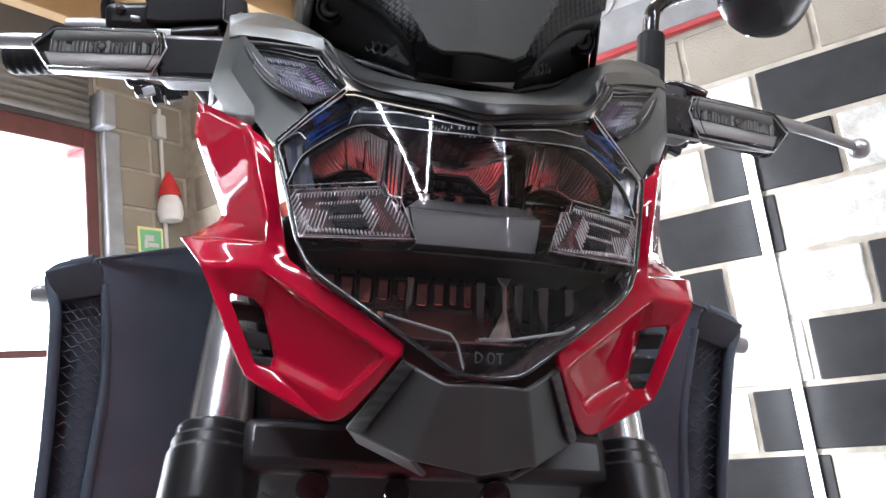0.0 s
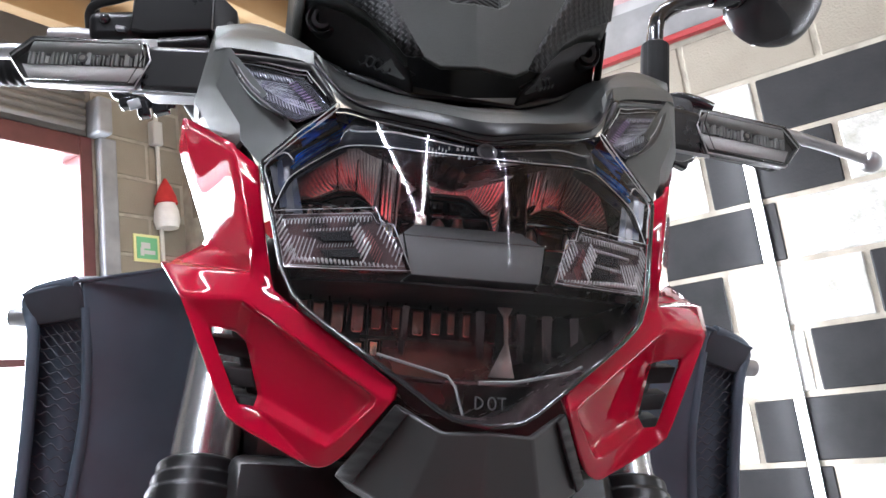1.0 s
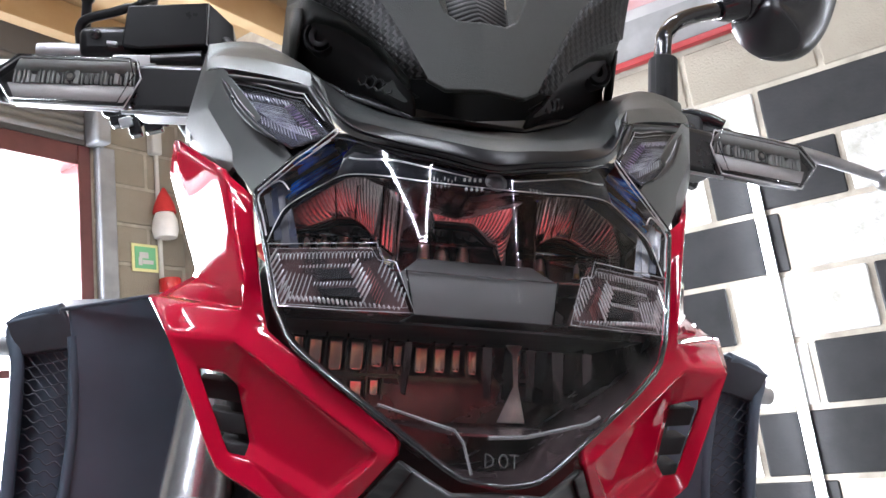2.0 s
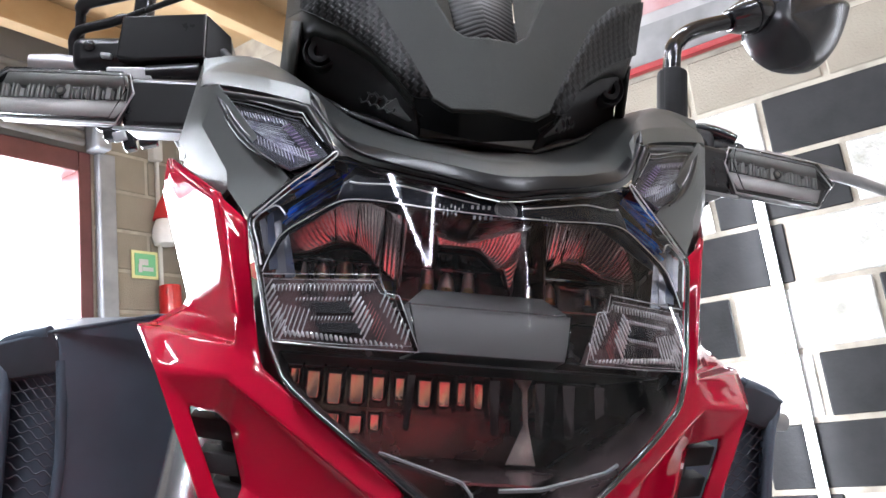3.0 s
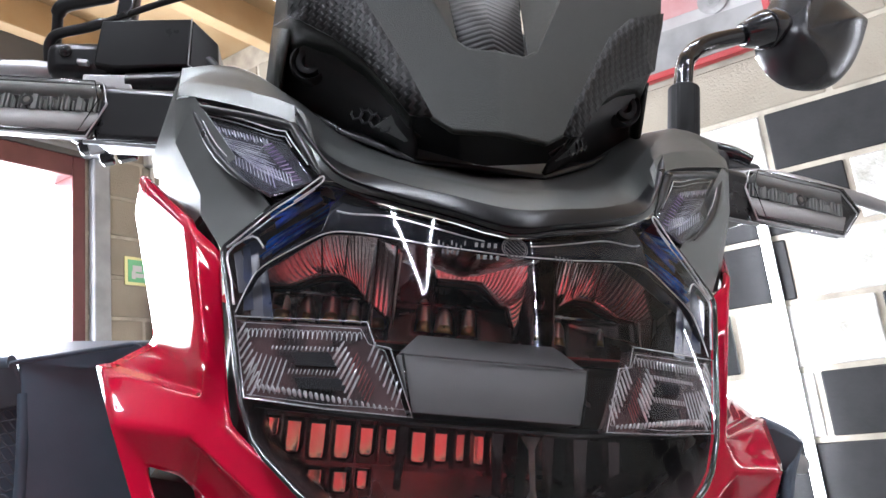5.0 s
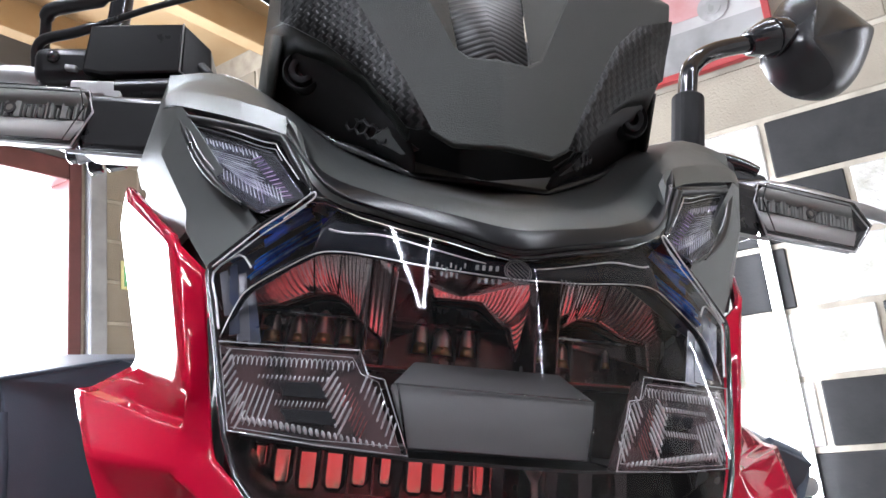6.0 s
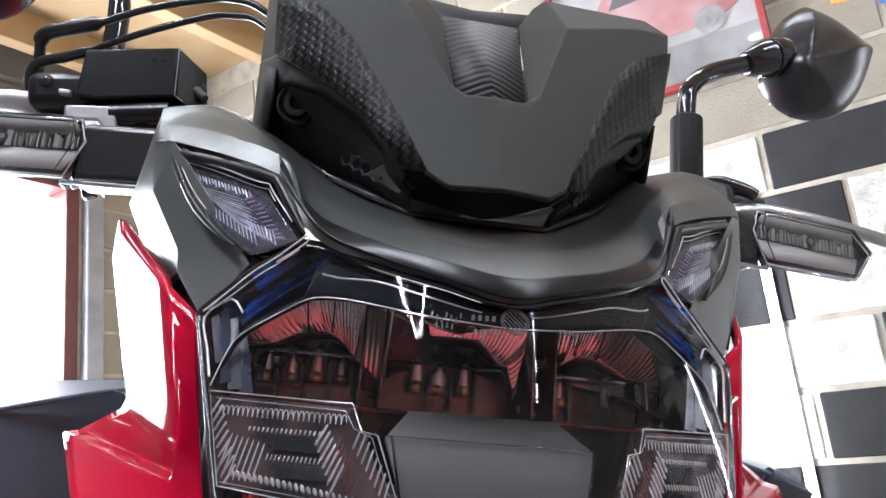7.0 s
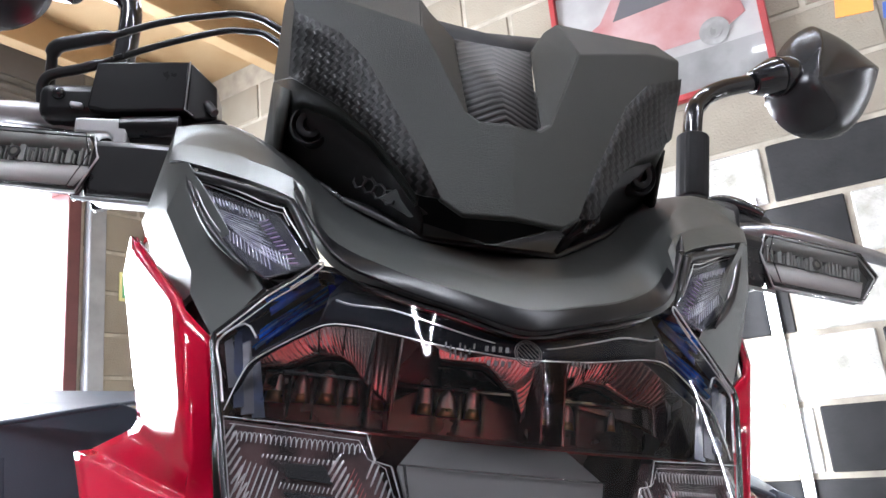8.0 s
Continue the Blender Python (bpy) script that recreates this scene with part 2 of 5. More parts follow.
def loft(rows, close=False):
    """Quads between rows of points of equal length."""
    bm = bmesh.new()
    g = [[bm.verts.new(p) for p in r] for r in rows]
    for a, b in zip(g, g[1:]):
        n = len(a)
        for i in range(n if close else n - 1):
            bm.faces.new((a[i], a[(i + 1) % n], b[(i + 1) % n], b[i]))
    return bm


def box(bm, size, m=Matrix()):
    r = bmesh.ops.create_cube(bm, size=1.0, matrix=m @ Matrix.Diagonal((*size, 1)))
    return r["verts"]


def rod(bm, a, b, r1, r2=None, seg=20):
    a, b = Vector(a), Vector(b)
    d = b - a
    m = Matrix.Translation((a + b) / 2) @ d.to_track_quat("Z", "Y").to_matrix().to_4x4()
    bmesh.ops.create_cone(bm, cap_ends=True, segments=seg, radius1=r1, radius2=r1 if r2 is None else r2, depth=d.length, matrix=m)


def smooth_line(pts, n=8):
    """A Catmull-Rom line through the points."""
    pts = [Vector(p) for p in pts]
    out = []
    for i in range(len(pts) - 1):
        p0, p1, p2, p3 = pts[max(i - 1, 0)], pts[i], pts[i + 1], pts[min(i + 2, len(pts) - 1)]
        for k in range(n):
            t = k / n
            out.append(0.5 * ((2 * p1) + (p2 - p0) * t + (2 * p0 - 5 * p1 + 4 * p2 - p3) * t * t + (3 * p1 - p0 - 3 * p2 + p3) * t ** 3))
    return out + [pts[-1]]


def tube(bm, pts, r, seg=8, closed=False):
    """A pipe of radius r (a number or one per point) along the points."""
    pts = [Vector(p) for p in pts]
    n = len(pts)
    rings, up = [], None
    for i, p in enumerate(pts):
        if closed:
            d = pts[(i + 1) % n] - pts[i - 1]
        else:
            d = pts[min(i + 1, n - 1)] - pts[max(i - 1, 0)]
        d.normalize()
        if up is None:
            up = d.orthogonal()
        up = (up - d * up.dot(d)).normalized()
        s = d.cross(up)
        rr = r[i] if isinstance(r, (list, tuple)) else r
        rings.append([bm.verts.new(p + rr * (up * math.cos(2 * math.pi * k / seg) + s * math.sin(2 * math.pi * k / seg))) for k in range(seg)])
    pairs = list(zip(rings, rings[1:])) + ([(rings[-1], rings[0])] if closed else [])
    for a, b in pairs:
        for k in range(seg):
            bm.faces.new((a[k], a[(k + 1) % seg], b[(k + 1) % seg], b[k]))
    if not closed:
        bm.faces.new(rings[0][::-1])
        bm.faces.new(rings[-1])


def prism(outline, depth, front):
    """A plate: outline of (x, z) pairs, front(x, z) gives y, depth goes back."""
    bm = bmesh.new()
    a = [bm.verts.new((x, front(x, z), z)) for x, z in outline]
    b = [bm.verts.new((x, front(x, z) + depth, z)) for x, z in outline]
    n = len(a)
    bm.faces.new(a)
    bm.faces.new(b[::-1])
    for i in range(n):
        bm.faces.new((a[i], b[i], b[(i + 1) % n], a[(i + 1) % n]))
    return bm


# ---------------------------------------------------------------- the room
TH = 0.9744
N1, U1 = Vector((math.cos(TH), math.sin(TH), 0)), Vector((math.sin(TH), -math.cos(TH), 0))
N2, U2 = Vector((-math.sin(TH), math.cos(TH), 0)), Vector((math.cos(TH), math.sin(TH), 0))
D1, D2 = 2.7887 * K, 3.6 * K
COURSE = 0.225 * K
BACK, SIDE = 2.6, 3.6
CEIL = EYE + (3.02 - 0.78) * K


def hz(z):
    return EYE + (z - 0.78) * K


WALL1 = Matrix.Translation(N1 * D1) @ Matrix((U1, N1, Vector((0, 0, 1)))).transposed().to_4x4()
WALL2 = Matrix.Translation(N2 * D2) @ Matrix((U2, N2, Vector((0, 0, 1)))).transposed().to_4x4()


def slab(name, x0, x1, z0, z1, y0, y1, mat, m, label="", **kw):
    bm = bmesh.new()
    box(bm, (x1 - x0, y1 - y0, z1 - z0), Matrix.Translation(((x0 + x1) / 2, (y0 + y1) / 2, (z0 + z1) / 2)))
    return tagged(part(name, bm, mat, matrix=m, smooth=False, **kw), label, kind="structure")


EAST = SIDE
floor = slab("floor", -D2 - 0.2, EAST + 0.2, -0.1, 0.0, -D1 - BACK - 0.2, 0.2, CONCRETE, WALL1, "grey painted workshop floor")
ceiling = slab("ceiling", -D2 - 0.2, EAST + 0.2, CEIL, CEIL + 0.1, -D1 + 0.5, 0.2, TIMBER, WALL1, "orange-brown boarded timber ceiling")
# unseen part, added in dark grey to dim reflections in lens, visor and cowl
ceiling_south = slab("ceiling_south", -D2 - 0.2, EAST + 0.2, CEIL, CEIL + 0.1, -D1 - BACK - 0.2, -D1 + 0.5, GREY_BOARD, WALL1, "unseen grey ceiling part, kept dark to dim reflections on the bike")
wall_north = slab("wall_north", -D2 - 0.2, EAST + 0.2, 0.0, CEIL, -0.009, 0.2, MORTAR, WALL1, "block wall with black and white painted chequer")
wall_east = slab("wall_east", EAST, EAST + 0.2, 0.0, CEIL, -D1 - BACK, 0.012, PLASTER, WALL1, "plain drab wall")
wall_south = slab("wall_south", -D2 - 0.2, EAST + 0.2, 0.0, CEIL, -D1 - BACK - 0.2, -D1 - BACK, DARKWALL, WALL1, "plain dark painted wall")

# chequer blocks, one half block every COURSE along the wall
BL_L, BL_H, GAP = 2 * COURSE, COURSE, 0.017
S0 = -0.5882 * K
Z0 = hz(1.7594)
block_me = {}


def block_mesh(kind, mat, w):
    bm = bmesh.new()
    box(bm, (w - GAP, 0.03, BL_H - GAP))
    bmesh.ops.bevel(bm, geom=bm.edges[:], offset=0.004, segments=1, affect="EDGES")
    me = bpy.data.meshes.new("block")
    bm.to_mesh(me)
    bm.free()
    me.materials.append(mat)
    return me


for kind, mat in (("black", BLOCK_BLACK), ("white", BLOCK_WHITE), ("raw", BLOCK_RAW)):
    block_me[kind] = block_mesh(kind, mat, BL_L)
for row in range(-6, 9):
    z = Z0 - COURSE * (row + 0.5)
    if z - BL_H / 2 < 0.0 or z + BL_H / 2 > CEIL:
        continue
    # row 0 is the upper painted course; joints shift by half a block each course
    shift = 1 if row % 2 == 0 else 0
    for j in range(-7, 12):
        x0 = S0 + COURSE * (shift + 2 * j)
        xc = x0 + COURSE
        if xc - COURSE < -D2 + 0.01 or xc + COURSE > EAST:
            continue
        if row < 0 or j < -3:
            kind = "raw"
        else:
            kind = "black" if (j + row // 2) % 2 == 0 else "white"
        o = new("block", block_me[kind])
        o.parent = wall_north
        o.location = (xc, 0.0, z)


# west wall with the glazed doorway
OP0, OP1, OPZ = 0.29 * K, 2.13 * K, hz(2.28)
wall_west = slab("wall_west", OP1 + 0.065, D1 + 0.2, 0.0, CEIL, -0.009, 0.2, MORTAR, WALL2, "bare concrete block wall beside the doorway")
wall_west_b = slab("wall_west_far", -BACK - 0.2, OP0 - 0.065, 0.0, CEIL, 0.0, 0.2, PLASTER, WALL2, "plain drab wall beyond the doorway")
wall_west_c = slab("wall_west_top", OP0 - 0.065, OP1 + 0.065, OPZ + 0.11, CEIL, 0.0, 0.2, PLASTER, WALL2, "plain wall over the doorway")
for row in range(-6, 9):
    z = Z0 - COURSE * (row + 0.5)
    if z - BL_H / 2 < 0.0 or z + BL_H / 2 > CEIL:
        continue
    for j in range(-3, 3):
        xc = D1 - COURSE * (1 + 2 * j + (row % 2)) - 0.02
        a, b = max(xc - COURSE, OP1 + 0.07), min(xc + COURSE, D1)
        if b - a < 0.04:
            continue
        w = round(b - a, 4)
        if w not in block_me:
            block_me[w] = block_mesh("raw", BLOCK_RAW, w)
        o = new("block", block_me[w])
        o.parent = wall_west
        o.location = ((a + b) / 2, 0.0, z)

bm = bmesh.new()
fw = 0.062
for x in (OP0 - fw / 2, OP1 + fw / 2):
    box(bm, (fw, 0.16, OPZ + 0.10), Matrix.Translation((x, 0.06, (OPZ + 0.10) / 2)))
box(bm, (OP1 - OP0, 0.16, 0.10), Matrix.Translation(((OP0 + OP1) / 2, 0.06, OPZ + 0.05)))
door_1 = tagged(part("door_1", bm, MAROON, matrix=WALL2, bevel=0.006), "maroon-painted door frame round a bright glazed doorway", "door", kind="structure")
bm = bmesh.new()
box(bm, (OP1 - OP0, 0.05, 0.035), Matrix.Translation(((OP0 + OP1) / 2, 0.08, hz(1.19))))
part("mid_rail", bm, MAROON, door_1, bevel=0.004)
bm = faces_mesh([(OP0, 0.10, 0.0), (OP1, 0.10, 0.0), (OP1, 0.10, OPZ), (OP0, 0.10, OPZ)], [(0, 1, 2, 3)])
pane = part("pane", bm, LENS, door_1, "clear glass pane", smooth=False, front=True)
pane.visible_shadow = False
backdrop = slab("backdrop", -2.6, 4.0, -0.5, 4.0, 1.6, 1.65, DAY, WALL2, "overexposed daylight outside the doorway")

# daylight that comes in at the doorway
area("doorway_daylight", WALL2 @ pose((OP0 + OP1) / 2, 0.135, OPZ / 2 + 0.02, -90, 0, 0), OP1 - OP0 - 0.04, OPZ - 0.08, 175, (0.95, 0.98, 1.0))

# roller shutter over the doorway
bm = bmesh.new()
zz0, zz1, n = OPZ + 0.115, hz(2.80), 9
rows = []
for i in range(n * 4 + 1):
    z = zz0 + (zz1 - zz0) * i / (n * 4)
    y = -0.05 - 0.016 * abs(math.sin(math.pi * i / 4))
    rows.append([(OP0 - 0.1, y, z), (2.14 * K, y, z)])
shutter = tagged(part("roller_shutter", loft(rows), STEEL_GREY, matrix=WALL2, thick=0.004, angle=60), "grey ribbed steel roller shutter rolled up over the doorway", "shutter")
bm = bmesh.new()
box(bm, (0.075, 0.11, hz(2.60) - hz(2.39)), Matrix.Translation((2.215 * K, -0.065, hz(2.495))))
bracket = tagged(part("shutter_bracket", bm, PIPE_GREY, matrix=WALL2, bevel=0.012, segments=3), "grey steel end bracket of the roller shutter", "bracket")
bm = bmesh.new()
box(bm, (0.085, 0.05, hz(2.39)), Matrix.Translation((2.265 * K, -0.04, hz(2.39) / 2)))
tagged(part("steel_post", bm, PIPE_GREY, matrix=WALL2, bevel=0.008), "grey painted steel post beside the doorway", "post")
bm = bmesh.new()
rod(bm, (2.60 * K, -0.03, hz(1.50)), (2.60 * K, -0.03, hz(2.62)), 0.011)
conduit = tagged(part("cable_conduit", bm, material("white_conduit", (0.62, 0.60, 0.56), 0.5), matrix=WALL2), "pale plastic cable conduit running down the block wall", "conduit")
bm = bmesh.new()
box(bm, (0.06, 0.05, 0.13), Matrix.Translation((2.585 * K, -0.04, hz(2.50))))
tagged(part("switch_box", bm, material("grey_switch_plastic", (0.5, 0.5, 0.48), 0.5), matrix=WALL2, bevel=0.008), "small grey switch box on the block wall", "switch")
# running-figure sign: green field with a pale bar in a yellow-edged card
bm = bmesh.new()
box(bm, (0.145, 0.006, 0.14), Matrix.Translation((2.503 * K, -0.022, hz(1.80))))
sign = tagged(part("safety_sign", bm, material("pale_yellow_card", (0.75, 0.72, 0.35), 0.5), matrix=WALL2), "green and white safety sign with a pale yellow edge", "sign")
bm = bmesh.new()
box(bm, (0.115, 0.004, 0.11), Matrix.Translation((2.503 * K, -0.0265, hz(1.80))))
part("sign_field", bm, material("sign_green", (0.16, 0.48, 0.24), 0.4), sign, "green field")
bm = bmesh.new()
for dx, dz, w, h in ((-0.01, 0.012, 0.05, 0.03), (0.012, -0.022, 0.06, 0.02), (-0.03, -0.02, 0.02, 0.04)):
    box(bm, (w, 0.003, h), Matrix.Translation((2.503 * K + dx, -0.029, hz(1.80) + dz)))
part("pictogram", bm, WHITE_BAR, sign, "white pictogram")
# red-capped white ornament on the wall
orn = new("wall_ornament")
orn.matrix_basis = WALL2 @ Matrix.Translation((2.615 * K, -0.06, hz(1.92)))
tagged(orn, "white rounded wall ornament with a red pointed cap", "ornament")
prof = [(0.0, 0.0), (0.055, 0.0), (0.065, 0.04), (0.060, 0.09), (0.045, 0.13), (0.0, 0.135)]


def lathe(prof, seg=24, m=Matrix()):
    rows = [[m @ Vector((r * math.cos(2 * math.pi * k / seg), r * math.sin(2 * math.pi * k / seg), z)) for k in range(seg)] for r, z in prof]
    return loft(rows, close=True)


part("body", lathe(prof), material("white_felt", (0.80, 0.79, 0.77), 0.8, 0, 0, 0.1, 20, 0.5, 300), orn)
part("cap", lathe([(0.0, 0.13), (0.058, 0.13), (0.05, 0.17), (0.03, 0.22), (0.006, 0.265), (0.0, 0.268)]), material("red_felt", (0.55, 0.03, 0.03), 0.8, 0, 0, 0.15, 20, 0.5, 300), orn, "red cap")
bm = bmesh.new()
rod(bm, (2.62 * K, -0.07, hz(1.30)), (2.62 * K, -0.07, hz(1.68)), 0.055)
ext = tagged(part("fire_extinguisher", bm, material("extinguisher_red", (0.50, 0.02, 0.02), 0.25, 0, 0.5), matrix=WALL2, bevel=0.02, segments=3), "red fire extinguisher hung on the block wall", "extinguisher")

# timber joists and boards under the ceiling
for i in range(7):
    x = -D2 + 0.25 + 0.62 * i
    bm = bmesh.new()
    box(bm, (0.07, D1 - 0.52, 0.16), Matrix.Translation((x, -(D1 - 0.5) / 2, CEIL - 0.08)))
    tagged(part("ceiling_joist", bm, TIMBER, matrix=WALL1, bevel=0.004), "orange-brown timber ceiling joist", "joist", "ceiling joists", "structure")

# red-framed picture
PX0, PX1, PZ0, PZ1 = -1.04 * K, -0.262 * K, hz(2.0), hz(2.62)
bm = bmesh.new()
for x in (PX0, PX1):
    box(bm, (0.022, 0.03, PZ1 - PZ0), Matrix.Translation((x, -0.045, (PZ0 + PZ1) / 2)))
for z in (PZ0, PZ1):
    box(bm, (PX1 - PX0 + 0.022, 0.03, 0.022), Matrix.Translation(((PX0 + PX1) / 2, -0.045, z)))
picture = new("framed_picture")
picture.matrix_basis = WALL1
tagged(picture, "red-framed picture of a red car on the block wall", "picture")
part("frame", bm, material("red_frame_paint", (0.26, 0.02, 0.022), 0.4), picture, bevel=0.003)
bm = bmesh.new()
box(bm, (PX1 - PX0, 0.01, PZ1 - PZ0), Matrix.Translation(((PX0 + PX1) / 2, -0.036, (PZ0 + PZ1) / 2)))
part("print", bm, material("pale_print", (0.34, 0.335, 0.33), 0.35, 0, 0.2, 0.3, 5, tint=(0.22, 0.21, 0.21)), picture, "glossy pale print")
CARRED = material("printed_red", (0.30, 0.12, 0.12), 0.35, 0, 0.2, 0.4, 4, tint=(0.44, 0.33, 0.33))
pw, ph, px, pz = PX1 - PX0, PZ1 - PZ0, PX0, PZ0
bm = prism([(px + pw * a, pz + ph * b) for a, b in ((0.08, 0.42), (0.10, 0.60), (0.24, 0.68), (0.34, 0.86), (0.60, 0.88), (0.72, 0.66), (0.90, 0.60), (0.93, 0.42), (0.80, 0.34), (0.20, 0.36))], 0.002, lambda x, z: -0.0435)
part("printed_car", bm, CARRED, picture, smooth=False)
bm = prism([(px + pw * a, pz + ph * b) for a, b in ((0.31, 0.66), (0.38, 0.82), (0.57, 0.83), (0.66, 0.66))], 0.001, lambda x, z: -0.0455)
part("printed_window", bm, material("printed_grey", (0.10, 0.10, 0.11), 0.3, 0, 0.5), picture, smooth=False)
for a in (0.24, 0.78):
    bm = bmesh.new()
    rod(bm, (px + pw * a, -0.0475, pz + ph * 0.36), (px + pw * a, -0.0465, pz + ph * 0.36), 0.048, seg=24)
    rod(bm, (px + pw * a, -0.0495, pz + ph * 0.36), (px + pw * a, -0.0475, pz + ph * 0.36), 0.026, seg=24)
    part("printed_wheel", bm, material("printed_wheel_grey", (0.20, 0.20, 0.20), 0.3, 0, 0.5, 0.5, 12, tint=(0.40, 0.40, 0.40)), picture, smooth=False)
bm = prism([(px + pw * a, pz + ph * b) for a, b in ((0.01, 0.02), (0.99, 0.02), (0.99, 0.26), (0.01, 0.30))], 0.002, lambda x, z: -0.0425)
part("printed_ground", bm, material("printed_ground_grey", (0.22, 0.22, 0.22), 0.35, 0, 0.5, 0.4, 8), picture, smooth=False)
for x, z, w, h, c in ((0.012, 2.165, 0.10, 0.075, (0.75, 0.30, 0.04)), (0.115, 2.10, 0.05, 0.05, (0.05, 0.12, 0.45))):
    bm = bmesh.new()
    box(bm, (w, 0.004, h), Matrix.Translation((x * K, -0.0185, hz(z)), ) @ pose(0, 0, 0, 0, 8, 0))
    tagged(part("sticker", bm, material("sticker_colour", c, 0.4), matrix=WALL1), "small bright %s sticker on the bare block wall" % ("orange" if c[0] > 0.5 else "blue"), "sticker")

# LED tubes standing against the chequered wall
for xs in (-0.428, 1.62):
    bm = bmesh.new()
    rod(bm, (xs * K, -0.05, hz(0.10)), ((xs - 0.003) * K, -0.05, hz(1.56)), 0.011)
    wall_lamp = tagged(part("led_tube_lamp", bm, LED_WHITE, matrix=WALL1), "bright vertical LED tube lamp fixed to the painted block wall", "lamp", "wall tubes")
    bm = bmesh.new()
    box(bm, (0.03, 0.028, hz(1.57) - hz(0.09)), Matrix.Translation(((xs - 0.0015) * K, -0.022, (hz(1.57) + hz(0.09)) / 2)))
    part("backing", bm, ALU, wall_lamp)

# angled LED tubes under the ceiling
TUBES = (((-0.655, 0.36), (-0.51, -0.94)), ((-0.15, -0.17), (-0.485, -0.93)), ((1.45, -0.25), (2.50, -1.52)), ((0.82, -0.36), (1.40, -0.42)),
         ((-1.30, 1.30), (-0.60, 0.75)), ((0.30, 1.20), (0.95, 0.55)), ((-0.60, 2.35), (0.2, 2.0)))
LED_CEIL = glow("ceiling_led_glow", (0.96, 0.98, 1.0), 150.0)
LED_MID = glow("ceiling_led_mid_glow", (0.96, 0.98, 1.0), 130.0)
LED_DIM = glow("ceiling_led_dim_glow", (0.96, 0.98, 1.0), 48.0)
CASE = material("dark_grey_batten", (0.07, 0.07, 0.075), 0.5)
for (x0, y0), (x1, y1) in TUBES:
    ln = math.hypot(x1 - x0, y1 - y0) - 0.04
    m = pose((x0 + x1) / 2, (y0 + y1) / 2, CEIL - 0.20, 0, 0, math.degrees(math.atan2(y1 - y0, x1 - x0)))
    bm = bmesh.new()
    rod(bm, (-ln / 2, 0, -0.03), (ln / 2, 0, -0.03), 0.013)
    lamp = tagged(part("ceiling_light", bm, LED_CEIL if y1 < -0.9 and x1 < 0 else LED_MID if y1 < 0 else LED_DIM, matrix=m), "bright white LED tube under a wide dark board that shades the ceiling", "lamp", "ceiling tubes")
    # made wide and dark to keep the tube's light off the ceiling
    bm = bmesh.new()
    box(bm, (ln + 0.06, 0.26, 0.025))
    part("shade_batten", bm, CASE, lamp, bevel=0.004)
    for sx in (-0.4, 0.4):
        bm = bmesh.new()
        rod(bm, (sx * ln, 0, 0.01), (sx * ln, 0, 0.20), 0.004)
        part("hanger", bm, ALU, lamp)

# unseen red cabinet behind the camera, added for red reflections in the headlight
CAB = material("red_cabinet_enamel", (0.55, 0.045, 0.050), 0.35, 0, 0.4, 0.15, 6)
cabinet = new("red_reflection_cabinet")
cabinet.matrix_basis = pose(0.80, -2.1, 0, 0, 0, 4)
tagged(cabinet, "unseen red cabinet with drawers, added for red reflections in the headlight", "cabinet")
bm = bmesh.new()
box(bm, (1.87, 0.5, 0.83), Matrix.Translation((0, -0.25, 0.455)))
part("body", bm, CAB, cabinet, bevel=0.008)
bm = bmesh.new()
box(bm, (1.91, 0.55, 0.10), Matrix.Translation((0, -0.25, 0.92)))
part("worktop", bm, TIMBER, cabinet, "thick orange-brown timber worktop", bevel=0.006)
for i in range(3):
    for k in range(5):
        bm = bmesh.new()
        box(bm, (0.59, 0.02, 0.145), Matrix.Translation((-0.61 + 0.61 * i, 0.011, 0.125 + 0.16 * k)))
        dr = part("drawer", bm, CAB, cabinet, bevel=0.006)
        bm = bmesh.new()
        rod(bm, (-0.805 + 0.61 * i, 0.04, 0.18 + 0.16 * k), (-0.415 + 0.61 * i, 0.04, 0.18 + 0.16 * k), 0.007)
        part("handle", bm, ALU, dr, "silver bar handle")
for x in (-0.86, 0.86):
    for y in (-0.42, -0.08):
        bm = bmesh.new()
        box(bm, (0.06, 0.06, 0.04), Matrix.Translation((x, y, 0.02)))
        part("foot", bm, BLACK, cabinet, "black foot")


# ---------------------------------------------------------------- the motorcycle
U = 0.000881          # modelling unit of the bike's front
HX, HY, HZ = Vector((0.9712, 0.1544, -0.1814)), Vector((-0.157, 0.9876, 0.0)), Vector((0.1792, 0.0285, 0.9834))
HEAD = Matrix.Translation((0.0287 * K, 0.4008 * K, EYE + (0.9062 - 0.78) * K)) @ Matrix((HX, HY, HZ)).transposed().to_4x4()
BASE = Matrix.Translation((-0.14, 0.75, 0.0))
motorcycle = new("motorcycle")
motorcycle.matrix_basis = BASE
tagged(motorcycle, "red and grey naked motorcycle leaning on its side stand", "motorcycle")
LOCAL = BASE.inverted() @ HEAD


def P(x, y, z):
    return Vector((x, y, z)) * U


def hpart(name, bm, mat, parent=None, label="", **kw):
    """A part of the bike's front, in its own leaning frame."""
    if parent is None:
        return part(name, bm, mat, motorcycle, label, matrix=LOCAL, **kw)
    return part(name, bm, mat, parent, label, **kw)


def S(x, z, bulge=0.001):
    """The headlight's front surface: depth at a place across and up."""
    ax = math.sqrt(x * x + 16) - 4
    return -54.5 + 0.28 * z + 0.063 * ax ** 1.45 + (bulge * (z + 55) ** 2 - 1.5 if bulge else 0)


def surf(x, z, off=0.0):
    return P(x, S(x, z) + off, z)


def brow(x, z, off=0.0):
    """The flatter surface over it, where the position lights lie."""
    return P(x, S(x, z, 0) + off, z)


